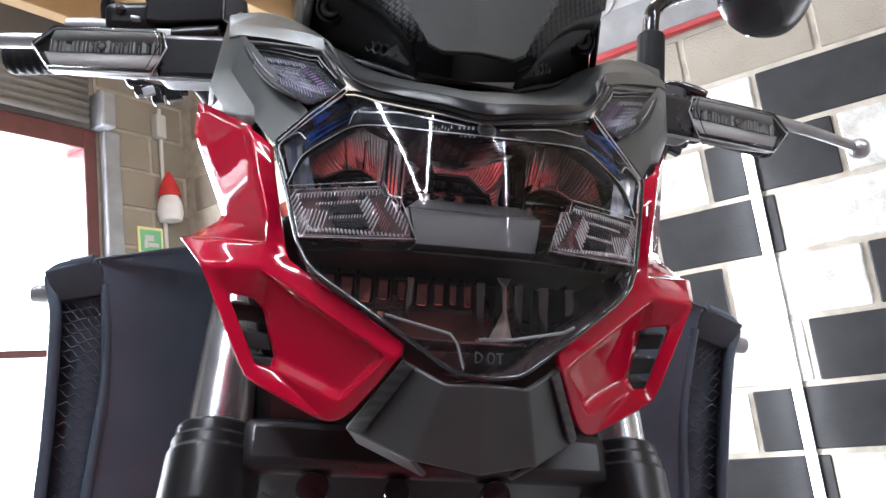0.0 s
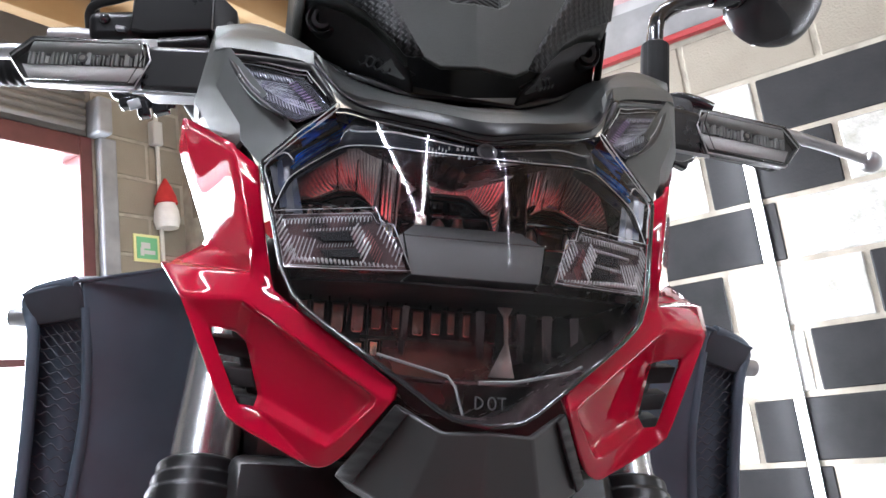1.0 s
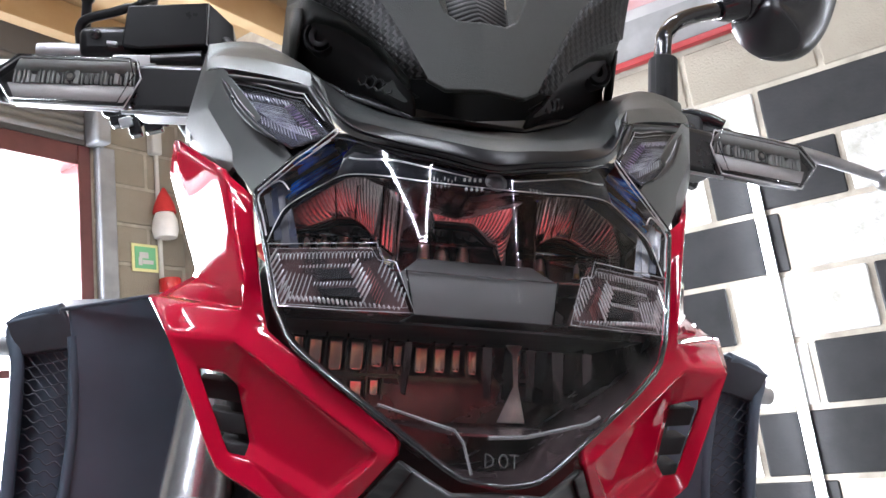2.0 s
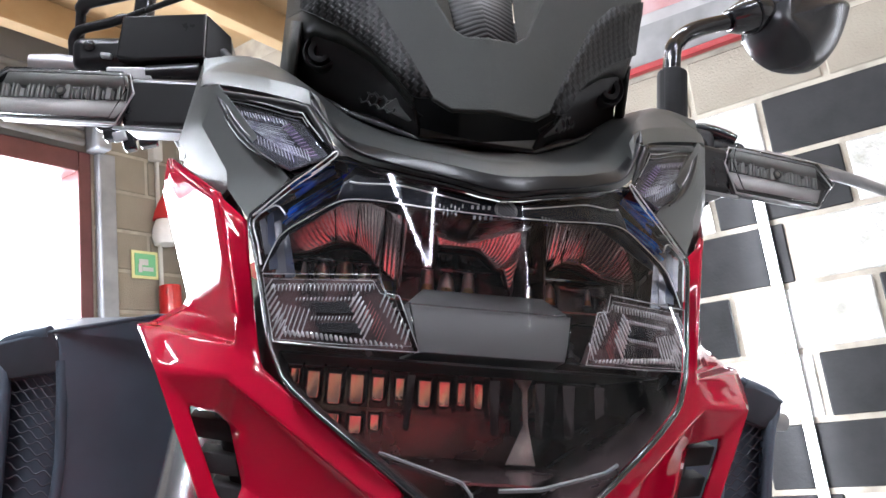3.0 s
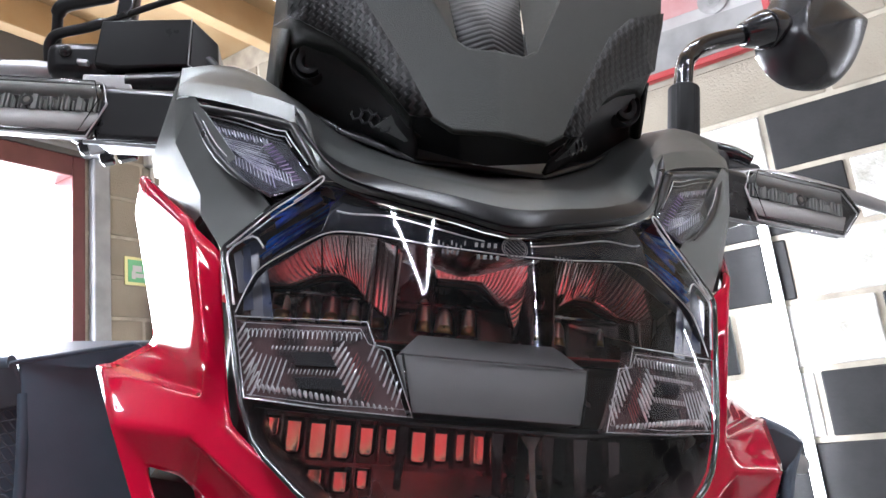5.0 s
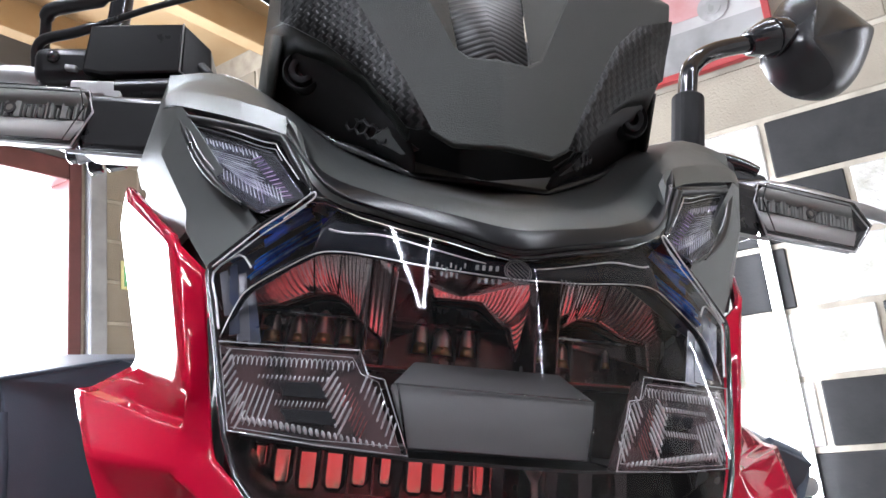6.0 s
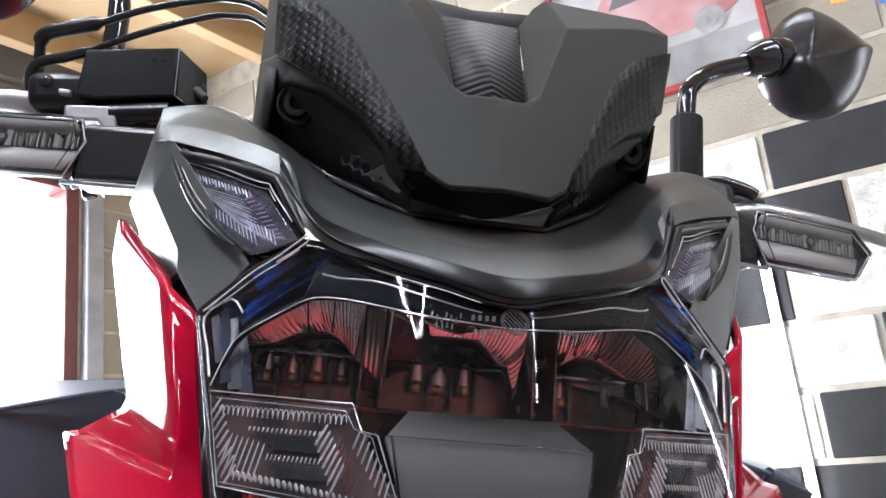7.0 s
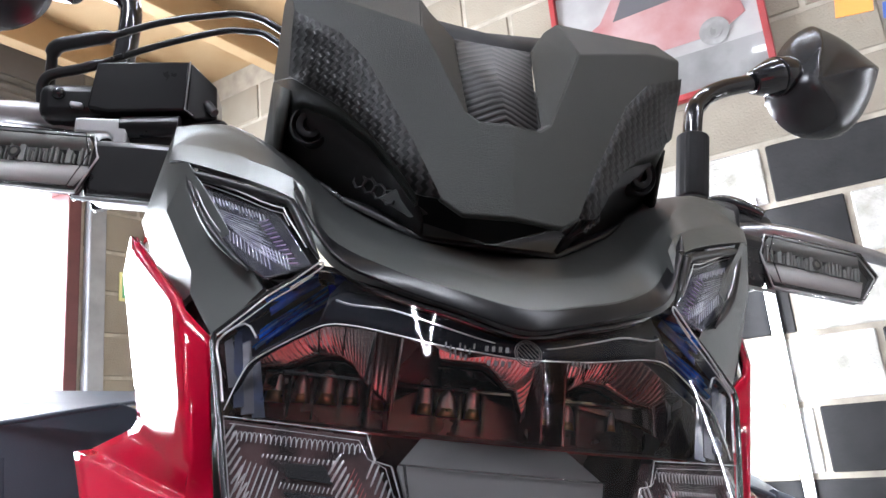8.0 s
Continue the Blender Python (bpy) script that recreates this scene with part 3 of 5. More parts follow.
def interp(tab, x):
    for (a, fa), (b, fb) in zip(tab, tab[1:]):
        if x <= b:
            return fa + (fb - fa) * (x - a) / (b - a)
    return tab[-1][1]


TOP = ((0, 1), (9, 2.5), (21, 6.5), (36, 11), (52, 17), (64, 23.5), (71, 25), (87, 15), (105.5, -2.5))
BOT = ((0, -127), (13, -125.5), (20, -121.5), (38, -108.5), (60, -93), (79, -78), (85, -69.5), (90, -54.5), (96, -33), (103, -12), (105.5, -4.5))
XS = [0, 4, 9, 14, 20, 28, 36, 44, 52, 60, 65, 68, 71, 76, 81, 87, 91, 95, 99, 102, 104, 105.5]


def lens_rows(off, shrink=0.0, n=14):
    rows = []
    for x in [-v for v in XS[:0:-1]] + XS:
        a = abs(x)
        zt, zb = interp(TOP, a) - shrink, interp(BOT, a) + shrink
        rows.append([surf(x * (1 - shrink / 110), zb + (zt - zb) * k / n, off) for k in range(n + 1)])
    return rows


def outline(off, sx=1.0, grow=0.0):
    pts = [(x, interp(TOP, x) + grow) for x in XS] + [(x + (grow if x > 60 else 0), interp(BOT, x) - grow) for x in XS[::-1]]
    right = [surf(x, z, off) for x, z in pts]
    return right + [flip(p) for p in right[::-1]]


# headlight: bowl, lens, gasket
bm = bmesh.new()
front = outline(3.5)
mid = [Vector((p.x * 0.98, max(p.y + 14 * U, -60 * U), (p.z + 50 * U) * 0.97 - 50 * U)) for p in front]
back = [Vector((p.x * 0.98, 66 * U, (p.z + 50 * U) * (1.0 if p.z < -50 * U else 1.12) - 50 * U)) for p in front]
rings = [[bm.verts.new(p) for p in r] for r in (front, mid, back)]
for a, b in zip(rings, rings[1:]):
    for i in range(len(a)):
        j = (i + 1) % len(a)
        bm.faces.new((a[i], a[j], b[j], b[i]))
bm.faces.new(rings[-1])
bmesh.ops.remove_doubles(bm, verts=bm.verts[:], dist=1e-6)
headlight = hpart("headlight", bm, BOWL, label="clear-lensed LED headlight with dark bowl and ribbed side lamps")
lens = hpart("lens", loft(lens_rows(0)), LENS, headlight, "clear curved plastic lens", angle=80, front=True)
lens.visible_shadow = False
bm = bmesh.new()
tube(bm, outline(0.5, grow=0.6), 1.1 * U, 8, closed=True)
hpart("gasket", bm, GLOSS, headlight, "gloss black lens edge", angle=80)


def strokes(name, segs, r, off, sx, parent, label="", mat=None, on=surf):
    """Round clear ribs, one for each (x0, z0, x1, z1) on the headlight's surface."""
    bm = bmesh.new()
    for x0, z0, x1, z1 in segs:
        tube(bm, [on(sx * (x0 + (x1 - x0) * v), z0 + (z1 - z0) * v, off) for v in (0, 0.08, 0.5, 0.92, 1)], [r * U * k for k in (0.35, 0.9, 1, 0.9, 0.35)], 6)
    ob = hpart(name, bm, mat or OPTIC, parent, label, angle=80)
    ob.visible_shadow = False
    return ob


for sx in (-1, 1):
    # ribbed side lamp: clear ribs and beads round a dark double window
    bm = prism([(sx * x * U, z * U) for x, z in ((96, -33), (48, -35), (44, -43), (33, -65), (88, -61.5))], 6 * U, lambda x, z: (S(x / U, z / U) + 5) * U)
    drl = hpart("side_lamp", bm, OPTIC_BACK, headlight, "ribbed clear side lamp round a dark double window", smooth=False)
    # slanting strokes down the outer edge, and a finer field beside the window
    strokes("outer_ribs", [(94.2 - 1.1 * k, -40.4 - 2.6 * k, 91.2 - 1.1 * k, -34.0 - 2.6 * k) for k in range(9)], 0.5, 3.6, sx, drl, "slanting clear ribs")
    strokes("outer_ribs", [(88.6 - 2.0 * k, -59.4 - 0.1 * k, 85.2 - 1.85 * k, -45.4 - 0.4 * k) for k in range(7)], 0.36, 3.9, sx, drl, "fine slanting clear ribs")
    # scalloped row along the top
    bm = bmesh.new()
    for k in range(25):
        x0 = 90.5 - 1.68 * k
        z0 = -38.2 - 0.04 * k
        tube(bm, [surf(sx * (x0 + dx), z0 + dz, 3.7) for dx, dz in ((0.9, -1.4), (0.65, 0.9), (0.25, 1.7), (-0.3, 1.7), (-0.6, 0.9), (-0.8, -0.6))], 0.2 * U, 5)
    hpart("scallops", bm, OPTIC, drl, "row of small clear scallops", angle=80)
    # broad ribs beyond the window's inner side, and a second narrower set past them
    strokes("inner_ribs", [(58.4 - 1.0 * k, -47.5 - 2.2 * k, 55.0 - 1.0 * k, -40.6 - 1.9 * k) for k in range(7)], 0.52, 3.8, sx, drl, "broad slanting clear ribs")
    strokes("inner_ribs", [(46.8 - 1.4 * k, -47.5 - 2.1 * k, 44.6 - 1.3 * k, -40.6 - 2.15 * k) for k in range(8)], 0.42, 3.8, sx, drl, "narrow slanting clear ribs")
    strokes("inner_ribs", [(52.6 - 0.8 * k, -50.5 - 1.45 * k, 50.4 - 0.8 * k, -44.5 - 1.4 * k) for k in range(9)], 0.16, 4.2, sx, drl, "faint slanting ribs", BEZEL)
    # bright beads along the bottom
    bm = bmesh.new()
    for k in range(25):
        u = k / 24
        x0, z0 = 83 - 45 * u, -57.6 - 5.2 * u
        r = 0.9 - 0.55 * abs(u - 0.3)
        bmesh.ops.create_uvsphere(bm, u_segments=8, v_segments=6, radius=1.0, matrix=Matrix.Translation(surf(sx * x0, z0, 3.6)) @ pose(0, 0, 0, 0, sx * 22, 0) @ Matrix.Diagonal((r * 0.85 * U, 0.7 * U, 1.75 * r * U, 1)))
    hpart("beads", bm, OPTIC, drl, "row of bright clear beads", angle=80)
    strokes("bead_row", [(80 - 1.5 * k, -44.3 - 0.02 * k, 79.6 - 1.5 * k, -42.9) for k in range(16)], 0.36, 3.4, sx, drl, "row of clear beads")
    strokes("bead_row", [(73 - 1.35 * k, -52.9, 72.5 - 1.35 * k, -51.0) for k in range(13)], 0.26, 3.0, sx, drl, "row of clear beads")
    for wz0, wz1, xa, xb in ((-45, -50, 74, 58.5), (-53.8, -58, 72, 54)):
        bm = prism([(sx * x * U, z * U) for x, z in ((xa - 0.5, wz0), (xb + 1.4, wz0 + 0.3), (xb + 0.2, wz0 - 1.2), (xb - 2, wz1), (xa - 3.2, wz1 + 0.3), (xa - 2.6, wz1 + 1.8))], 3 * U, lambda x, z: (S(x / U, z / U) + 3.4) * U)
        hpart("lamp_window", bm, GLOSS, drl, "dark lamp window", bevel=0.4 * U)
    bm = bmesh.new()
    tube(bm, [surf(sx * x, z, 1.0) for x, z in ((95.6, -32), (48, -34), (45, -42), (40, -43), (32, -65), (60, -64), (87, -61.8))], 0.3 * U, 6, closed=True)
    tube(bm, [surf(sx * x, z, 2.6) for x, z in ((93, -34.2), (50, -36.2), (47, -41.5), (41.5, -43.8), (34.5, -62.6), (60, -62.6), (86.5, -60.6))], 0.15 * U, 6)
    hpart("lamp_edge", bm, OPTIC, drl, "bright lamp edge", angle=80)

    # position light above, with its own lens
    c4 = ((136, 75), (85, 53), (69, 24), (91, 19))
    n = 8
    rows = []
    for i in range(n + 1):
        u = i / n
        row = []
        for j in range(n + 1):
            v = j / n
            x = (c4[0][0] * (1 - u) + c4[1][0] * u) * (1 - v) + (c4[3][0] * (1 - u) + c4[2][0] * u) * v
            z = (c4[0][1] * (1 - u) + c4[1][1] * u) * (1 - v) + (c4[3][1] * (1 - u) + c4[2][1] * u) * v
            z -= 5 * math.sin(math.pi * v) * (1 - u)
            x += 3 * math.sin(math.pi * v) * (1 - u)
            row.append((x, z))
        rows.append(row)
    pos = hpart("position_light", loft([[brow(sx * x, z, 16) for j, (x, z) in enumerate(r)] for i, r in enumerate(rows)]), GLOSS, label="clear position light over the headlight", thick=1.0 * U)
    pl = hpart("lens", loft([[brow(sx * x, z, 0) for x, z in r] for r in rows]), LENS, pos, "clear plastic lens", angle=80, front=True)
    pl.visible_shadow = False
    bm = bmesh.new()
    upper = [rows[n][j] for j in range(n - 1, -1, -1)] + [rows[i][0] for i in range(n - 1, -1, -1)] + [rows[0][j] for j in range(1, n)]
    tube(bm, [brow(sx * x, z, 0.5) for x, z in upper], [min(2.1, 0.5 + 0.6 * min(i, len(upper) - 1 - i)) * U for i in range(len(upper))], 8)
    hpart("rim", bm, LIP, pos, "black rim open towards the headlight", angle=80)
    bm = loft([[brow(sx * x, z, 0.5) for x, z in upper], [brow(sx * x, z, 17) for x, z in upper]])
    hpart("housing", bm, GLOSS, pos, "gloss black housing wall", angle=60)
    bm = prism([(sx * x * U, z * U) for x, z in ((133, 71), (110, 60), (89, 49.5), (72.5, 26), (91, 21), (110, 34), (127, 52))], 4 * U, lambda x, z: (S(x / U, z / U, 0) + 4.2) * U)
    hpart("crystal", bm, ICE_BACK, pos, "blue-grey crystal optic", bevel=1.0 * U)
    strokes("crystal_ribs", [(127 - 31 * (k / 19) - 1.0, 64.5 - 14.5 * (k / 19) - 4.0 + (k * 7 % 3) * 0.5, 127 - 31 * (k / 19) + 0.5, 64.5 - 14.5 * (k / 19)) for k in range(20)], 0.3, 3.8, sx, pos, "short clear ribs", ICE, brow)
    strokes("crystal_ribs", [(123 - 1.5 * k, 57.0 - 1.35 * k, 97 - 0.85 * k + (k * 5 % 4), 45.5 - 1.2 * k) for k in range(17)], 0.13, 3.9, sx, pos, "fine clear lines", ICE, brow)
    strokes("crystal_ribs", [(97.5 - 1.5 * k, 46.0 - 1.9 * k, 93.5 - 1.5 * k, 47.2 - 2.0 * k) for k in range(11)], 0.3, 3.6, sx, pos, "violet clear ribs", VIOLET, brow)
    strokes("crystal_ribs", [(108 - 1.9 * k, 38.0 - 1.35 * k, 109.5 - 1.8 * k, 43.5 - 1.2 * k) for k in range(11)], 0.16, 3.8, sx, pos, "fine clear ribs", ICE, brow)
    strokes("crystal_ribs", [(92 - 1.5 * k, 30.5 - 0.9 * k, 95 - 1.6 * k, 36.5 - 0.8 * k) for k in range(8)], 0.2, 3.8, sx, pos, "fine clear ribs", ICE, brow)
    bm = bmesh.new()
    inset = []
    for x, z in upper:
        d = math.hypot(x - 98, z - 42)
        inset.append(brow(sx * (x + (98 - x) * 3.6 / d), z + (42 - z) * 3.6 / d, -0.3))
    tube(bm, inset[1:20], 0.3 * U, 6)
    tube(bm, [p + P(0, 2.0, -1.6) for p in inset[5:17]], 0.22 * U, 6)
    hpart("edge_line", bm, EDGE, pos, "bright clear-plastic edge", angle=80)
    # clear neck that joins the two lenses: hooked bright ridges along its outer edge
    bm = bmesh.new()
    tube(bm, smooth_line([surf(sx * x, z, o) for x, z, o in ((104.6, -2.6, 0.2), (96, 5.5, 0), (88, 13.2, -0.5), (80, 18.5, -2.5), (73, 24, -4.5), (69.8, 26.5, -5), (69.2, 24.6, -4.2), (73, 21.4, -2.6), (80, 16.6, -1))], 5), 0.36 * U, 7)
    tube(bm, smooth_line([surf(sx * x, z, o) for x, z, o in ((103, -3.4, 0.8), (94, 4.6, 0.9), (86, 11.6, 0.4), (78, 17, -0.8), (72, 21.5, -2.4))], 5), 0.30 * U, 6)
    hpart("neck_ridge", bm, EDGE, headlight, "bright ridges of the clear lens neck", angle=80)
    bm = loft([[surf(sx * x, z, o) for x, z, o in ((105, -3, 0.6), (97, 4.6, 0.5), (88.5, 12.4, 0.2), (80, 18.6, -1.6), (71, 25, -4))],
               [surf(sx * x, z, o) for x, z, o in ((103, -3.6, 8), (95, 2.8, 8), (86.5, 10.4, 8), (78.5, 16, 8), (70, 22.5, 8))]])
    hpart("neck_wall", bm, RIB, headlight, "thick clear lens edge", angle=60).visible_shadow = False
    # blue light guide: a fan of clear strips that runs to a deep bright tip
    bm = loft([[surf(sx * x, z, o) for x, z, o in ((70, 24.5, 26), (76, 20, 24), (86, 11, 18), (98, 0, 8))], [surf(sx * x, z, o) for x, z, o in ((63, 12, 34), (73, 4, 28), (85, -7, 20), (92, -14, 12))]])
    hpart("light_guide_facet", bm, NAVY, headlight, "dark navy clear facet", thick=0.6 * U)
    top_line = smooth_line([P(sx * x, y, z) for x, y, z in ((66.5, 3.0, 22.2), (76.4, -1.0, 12.6), (85.6, -6.0, 3.8), (91, -7.5, -2))], 4)
    low_line = smooth_line([P(sx * x, y, z) for x, y, z in ((64, -2.0, 14.8), (74.2, -5.5, 6.4), (86.2, -8.5, -4.9), (90, -9.5, -9))], 4)
    for k in range(7):
        u0, u1 = k / 7, (k + 0.8) / 7
        e = len(top_line) - (k * 5 % 4) - (0 if k % 3 else 2)
        bm = loft([[p.lerp(q_, u0) + P(0, 0, 0), p.lerp(q_, (u0 + u1) / 2) + P(0, -1.2, 0.3), p.lerp(q_, u1)] for p, q_ in list(zip(top_line, low_line))[:e]])
        hpart("light_guide", bm, (BLUE, BLUE_PALE, BLUE, NAVY_BLUE, BLUE, BLUE_PALE, NAVY_BLUE)[k], headlight, "deep blue light guide strip", angle=60, thick=0.4 * U)
    bm = bmesh.new()
    box(bm, (3.2 * U, 4 * U, 7.5 * U), Matrix.Translation(P(sx * 63.8, -1, 18.6)) @ pose(0, 0, 0, 0, sx * 20, 0))
    hpart("guide_tip", bm, BLUE_TIP, headlight, "vivid blue light guide tip", bevel=0.8 * U)
    bm = loft([[surf(sx * x, z, o) for x, z, o in ((71, 23.5, 9), (78, 18, 8), (87, 9.6, 6))], [surf(sx * x, z, o) for x, z, o in ((69, 20.5, 10), (77, 14.5, 9), (86, 6.5, 7))]])
    hpart("light_guide", bm, NAVY_BLUE, headlight, "dark blue upper guide strip", thick=0.5 * U, angle=60)
    for (xa, xb, za, zb, o), mt in zip(((88, 91.5, -8, -32, 14), (92, 95.5, -3, -31, 11), (96, 98.5, 0, -29, 8), (99, 101.5, -3, -22, 6)), (NAVY, SMOKED_GREY, NAVY, SMOKED_GREY)):
        bm = faces_mesh([surf(sx * x, z, d) for x, z, d in ((xa, za, o), (xb, za - 2, o - 2), (xb - 5, zb, o), (xa - 6, zb + 1, o + 3))], [(0, 1, 2, 3)])
        hpart("corner_facet", bm, mt, headlight, "smooth clear corner facet", thick=0.4 * U, smooth=False)
    # bright fold of the mask that starts at the guide's tip
    bm = bmesh.new()
    pts = smooth_line([surf(sx * x, z, o) for x, z, o in ((62.5, 12.5, 4), (56.8, 10.6, 3.2), (43, 9, 3), (29.3, 4.7, 3), (16, 0.6, 3), (9, -1, 3))], 5)
    tube(bm, pts, [(0.48 - 0.3 * i / (len(pts) - 1)) * U for i in range(len(pts))], 6)
    hpart("mask_fold", bm, EDGE, headlight, "bright fold of the lens mask", angle=80)
    bm = bmesh.new()
    tube(bm, smooth_line([surf(sx * x, z, 5) for x, z in ((96.5, -30), (92.8, -17.5), (88.4, -10.7), (74.8, -1.9), (65.6, 2.8), (56, 2.9), (42, 0.3), (27, -2.8), (5, -5.3), (0, -5.4))], 5), 0.28 * U, 6)
    hpart("window_edge", bm, EDGE, headlight, angle=80)

    bm = bmesh.new()
    tube(bm, smooth_line([surf(sx * x, z, 2.5) for x, z in ((89.5, -3), (94.9, 2.5), (104, -4.5), (100.5, -16), (97.2, -27))], 3), 0.5 * U, 6)
    hpart("inner_edge", bm, EDGE, headlight, "bright clear-plastic edge", angle=80)

# grey centre bar
bm = faces_mesh([P(-36, -36, -43), P(36, -36, -43), P(30, -46, -63), P(-30, -46, -63), P(-27, -22, -33), P(27, -22, -33), P(-34, -10, -64), P(34, -10, -64)],
                [(0, 1, 2, 3), (4, 5, 1, 0), (3, 2, 7, 6)])
hpart("centre_bar", bm, material("lamp_bar_grey", (0.078, 0.076, 0.077), 0.5, 0, 0, 0.1, 30, 0.2, 2400, spec=0.3), headlight, "smooth dark grey centre bar", thick=2 * U, bevel=1.2 * U)
bm = bmesh.new()
for sx in (-1, 1):
    tube(bm, [P(sx * 34.2, -40.5, -42.6), P(sx * 30.4, -47, -63), P(sx * 33, -58, -64.2)], 0.4 * U, 6)
tube(bm, [P(-36, -37, -42.6), P(36, -37, -42.6)], 0.3 * U, 6)
hpart("bar_edge", bm, RIB, headlight, "clear moulded edge", angle=80)


def bay(cx, outer, inner, ribs):
    """A fluted bright ring over one lamp bay: outer arch in front, inner arch behind, both as (x, z) from the bay's middle."""
    def along(line, u):
        k = u * (len(line) - 1)
        i = min(int(k), len(line) - 2)
        return [line[i][q] + (line[i + 1][q] - line[i][q]) * (k - i) for q in (0, 1)]
    rows = []
    n = ribs * 6
    for i in range(n + 1):
        u = i / n
        a, b = along(outer, u), along(inner, u)
        fl = abs(math.sin(math.pi * ribs * u))
        row = []
        for k in range(7):
            v = k / 6
            z = a[1] + (b[1] - a[1]) * math.sin(v * math.pi / 2) if a[1] > b[1] else a[1] + (b[1] - a[1]) * v
            dz = z - b[1]
            row.append(P(cx + a[0] + (b[0] - a[0]) * v, 44 - 0.14 * dz - 0.006 * dz * dz + 0.24 * fl * (0.35 + 0.65 * v), z))
        rows.append(row)
    hpart("reflector", loft(rows), FLUTED, headlight, "fluted bright arched reflector", thick=0.7 * U, angle=40)
    rows = []
    for i in range(25):
        b = along(inner, i / 24)
        rows.append([P(cx + b[0] * (1 - 0.5 * v * v), 44 + 18 * math.sin(v * math.pi / 2), b[1] * (1 - v) - 9 * v) for v in (0, 0.25, 0.5, 0.75, 1)])
    hpart("dome", loft(rows), SMOKED_METAL, headlight, "dark mirror dome", thick=0.7 * U, angle=60)


SMOKED_METAL = material("dark_mirror_metal", (0.15, 0.115, 0.115), 0.12, 1.0, 0.0, 0.2, 60)
for sx in (-1, 1):
    m = lambda pts: [(sx * x, z) for x, z in pts]
    over = [(98, -24), (99, -6), (95, 13), (85, 27), (70, 34), (58, 36), (45, 30), (31, 18)]
    under = [(92, -21), (91, -8), (79, -6.5), (66, 0), (56, 0.5), (49, -4), (44, -11), (31.5, -20)]
    k = 8 if sx < 0 else 6
    bay(0, m(over[:k]), m(under[:k]), 5 * k)
    # seams between the facets of the outer bay
    for xa, za, xb, zb, r, mt in ((68.5, 16, 66.5, 0, 0.35, GLOSS), (56.5, 16, 56, 0.5, 0.35, GLOSS), (42.8, 14, 45, -10, 0.6, OPTIC), (31, 12, 32, -21, 0.7, OPTIC))[:4 if sx < 0 else 2]:
        bm = bmesh.new()
        tube(bm, [P(sx * xa, 33, za), P(sx * xb, 42, zb)], r * U, 6)
        hpart("facet_seam", bm, mt, headlight, "thin reflector seam", angle=80)
bay(0, [(-14, 12), (0, 16), (12, 22), (26, 26), (36, 17), (33, 2), (28, -17)], [(-12, 4), (-2, 4.2), (10, 4), (15, -1), (20, -6), (24, -6.5), (27.5, -17.2)], 30)
# second wedge of the right bay, and a patch of slanting ribs over the middle one
bay(0, [(44, 22), (52, 30), (60, 26)], [(40, -7), (48, 1), (56, 4)], 7)
bm = bmesh.new()
for i in range(13):
    x0 = 9 + 1.9 * i
    tube(bm, [P(x0 - 1, 26, 6.4 + 0.42 * i), P(x0 + 4.5, 25, 13.6 + 0.2 * i)], 0.32 * U, 5)
hpart("slanting_ribs", bm, OPTIC, headlight, "fine slanting clear ribs", angle=80)
# dark shelf across the bays, with lamp cells below it
bm = bmesh.new()
box(bm, (188 * U, 3 * U, 1.2 * U), Matrix.Translation(P(0, 49, -8.6)))
hpart("shelf_edge", bm, SILVER, headlight, "thin bright shelf edge")
bm = bmesh.new()
box(bm, (190 * U, 2 * U, 22 * U), Matrix.Translation(P(0, 64, -19)))
hpart("shelf_back", bm, BOWL, headlight)
for x, w, zt, zb in ((-83.5, 6.4, -5.5, -22), (-72, 5.6, -9, -21), (-60.5, 7.0, -5.5, -21), (-49.5, 5.0, -9, -20), (-37.8, 6.2, -6, -21.5), (-15.5, 5.2, -5, -21), (-5, 6.8, -9, -21), (7.2, 5.4, -6.5, -21), (42.6, 3.0, -12, -20), (53.4, 5.2, -10, -21.5), (76, 3, -11, -20)):
    rows = []
    for k in range(9):
        v = k / 8
        hw = w * 0.72 * (math.sqrt(min(1.0, v / 0.22)) * (0.62 + 0.38 * v) if v else 0.1)
        rows.append([P(x + hw * dx, 56 - 0.34 * w * (1 - dx * dx), zt + (zb - zt) * v) for dx in (-1, -0.6, -0.2, 0.2, 0.6, 1)])
    cell = hpart("lamp_cell", loft(rows), PALE_CELL, headlight, "small pale pink bullet-shaped lamp cell", thick=0.6 * U, angle=60)
    # yellow reflection of the LED chip, put in as a coloured strip
    bm = loft([[P(x + hw * dx, 55.2 - 0.36 * w * (1 - dx * dx), z) for dx in (-1, -0.5, 0, 0.5, 1)] for hw, z in ((w * 0.48, zb + (zt - zb) * 0.32), (w * 0.56, zb + (zt - zb) * 0.16), (w * 0.62, zb))])
    hpart("chip_glint", bm, CHIP_GLINT, cell, "orange-yellow strip painted as the LED chip's reflection", thick=0.4 * U)
    bm = bmesh.new()
    box(bm, (1.2 * U, 10 * U, 20 * U), Matrix.Translation(P(x + w * 0.5 + 3, 61, -18)))
    hpart("cell_wall", bm, GLOSS, headlight)
for x in (-42, -34, 32, 43):
    bm = faces_mesh([P(x, 28, 16), P(x, 28, -30), P(x, 62, -30), P(x, 62, 12)], [(0, 1, 2, 3)])
    hpart("divider", bm, BOWL, headlight, thick=1 * U, smooth=False)
# floor under the upper bays
bm = faces_mesh([P(-92, 12, -31), P(92, 12, -31), P(96, 64, -29), P(-96, 64, -29), P(-36, 14, -32), P(36, 14, -32)], [(0, 4, 5, 1, 2, 3)])
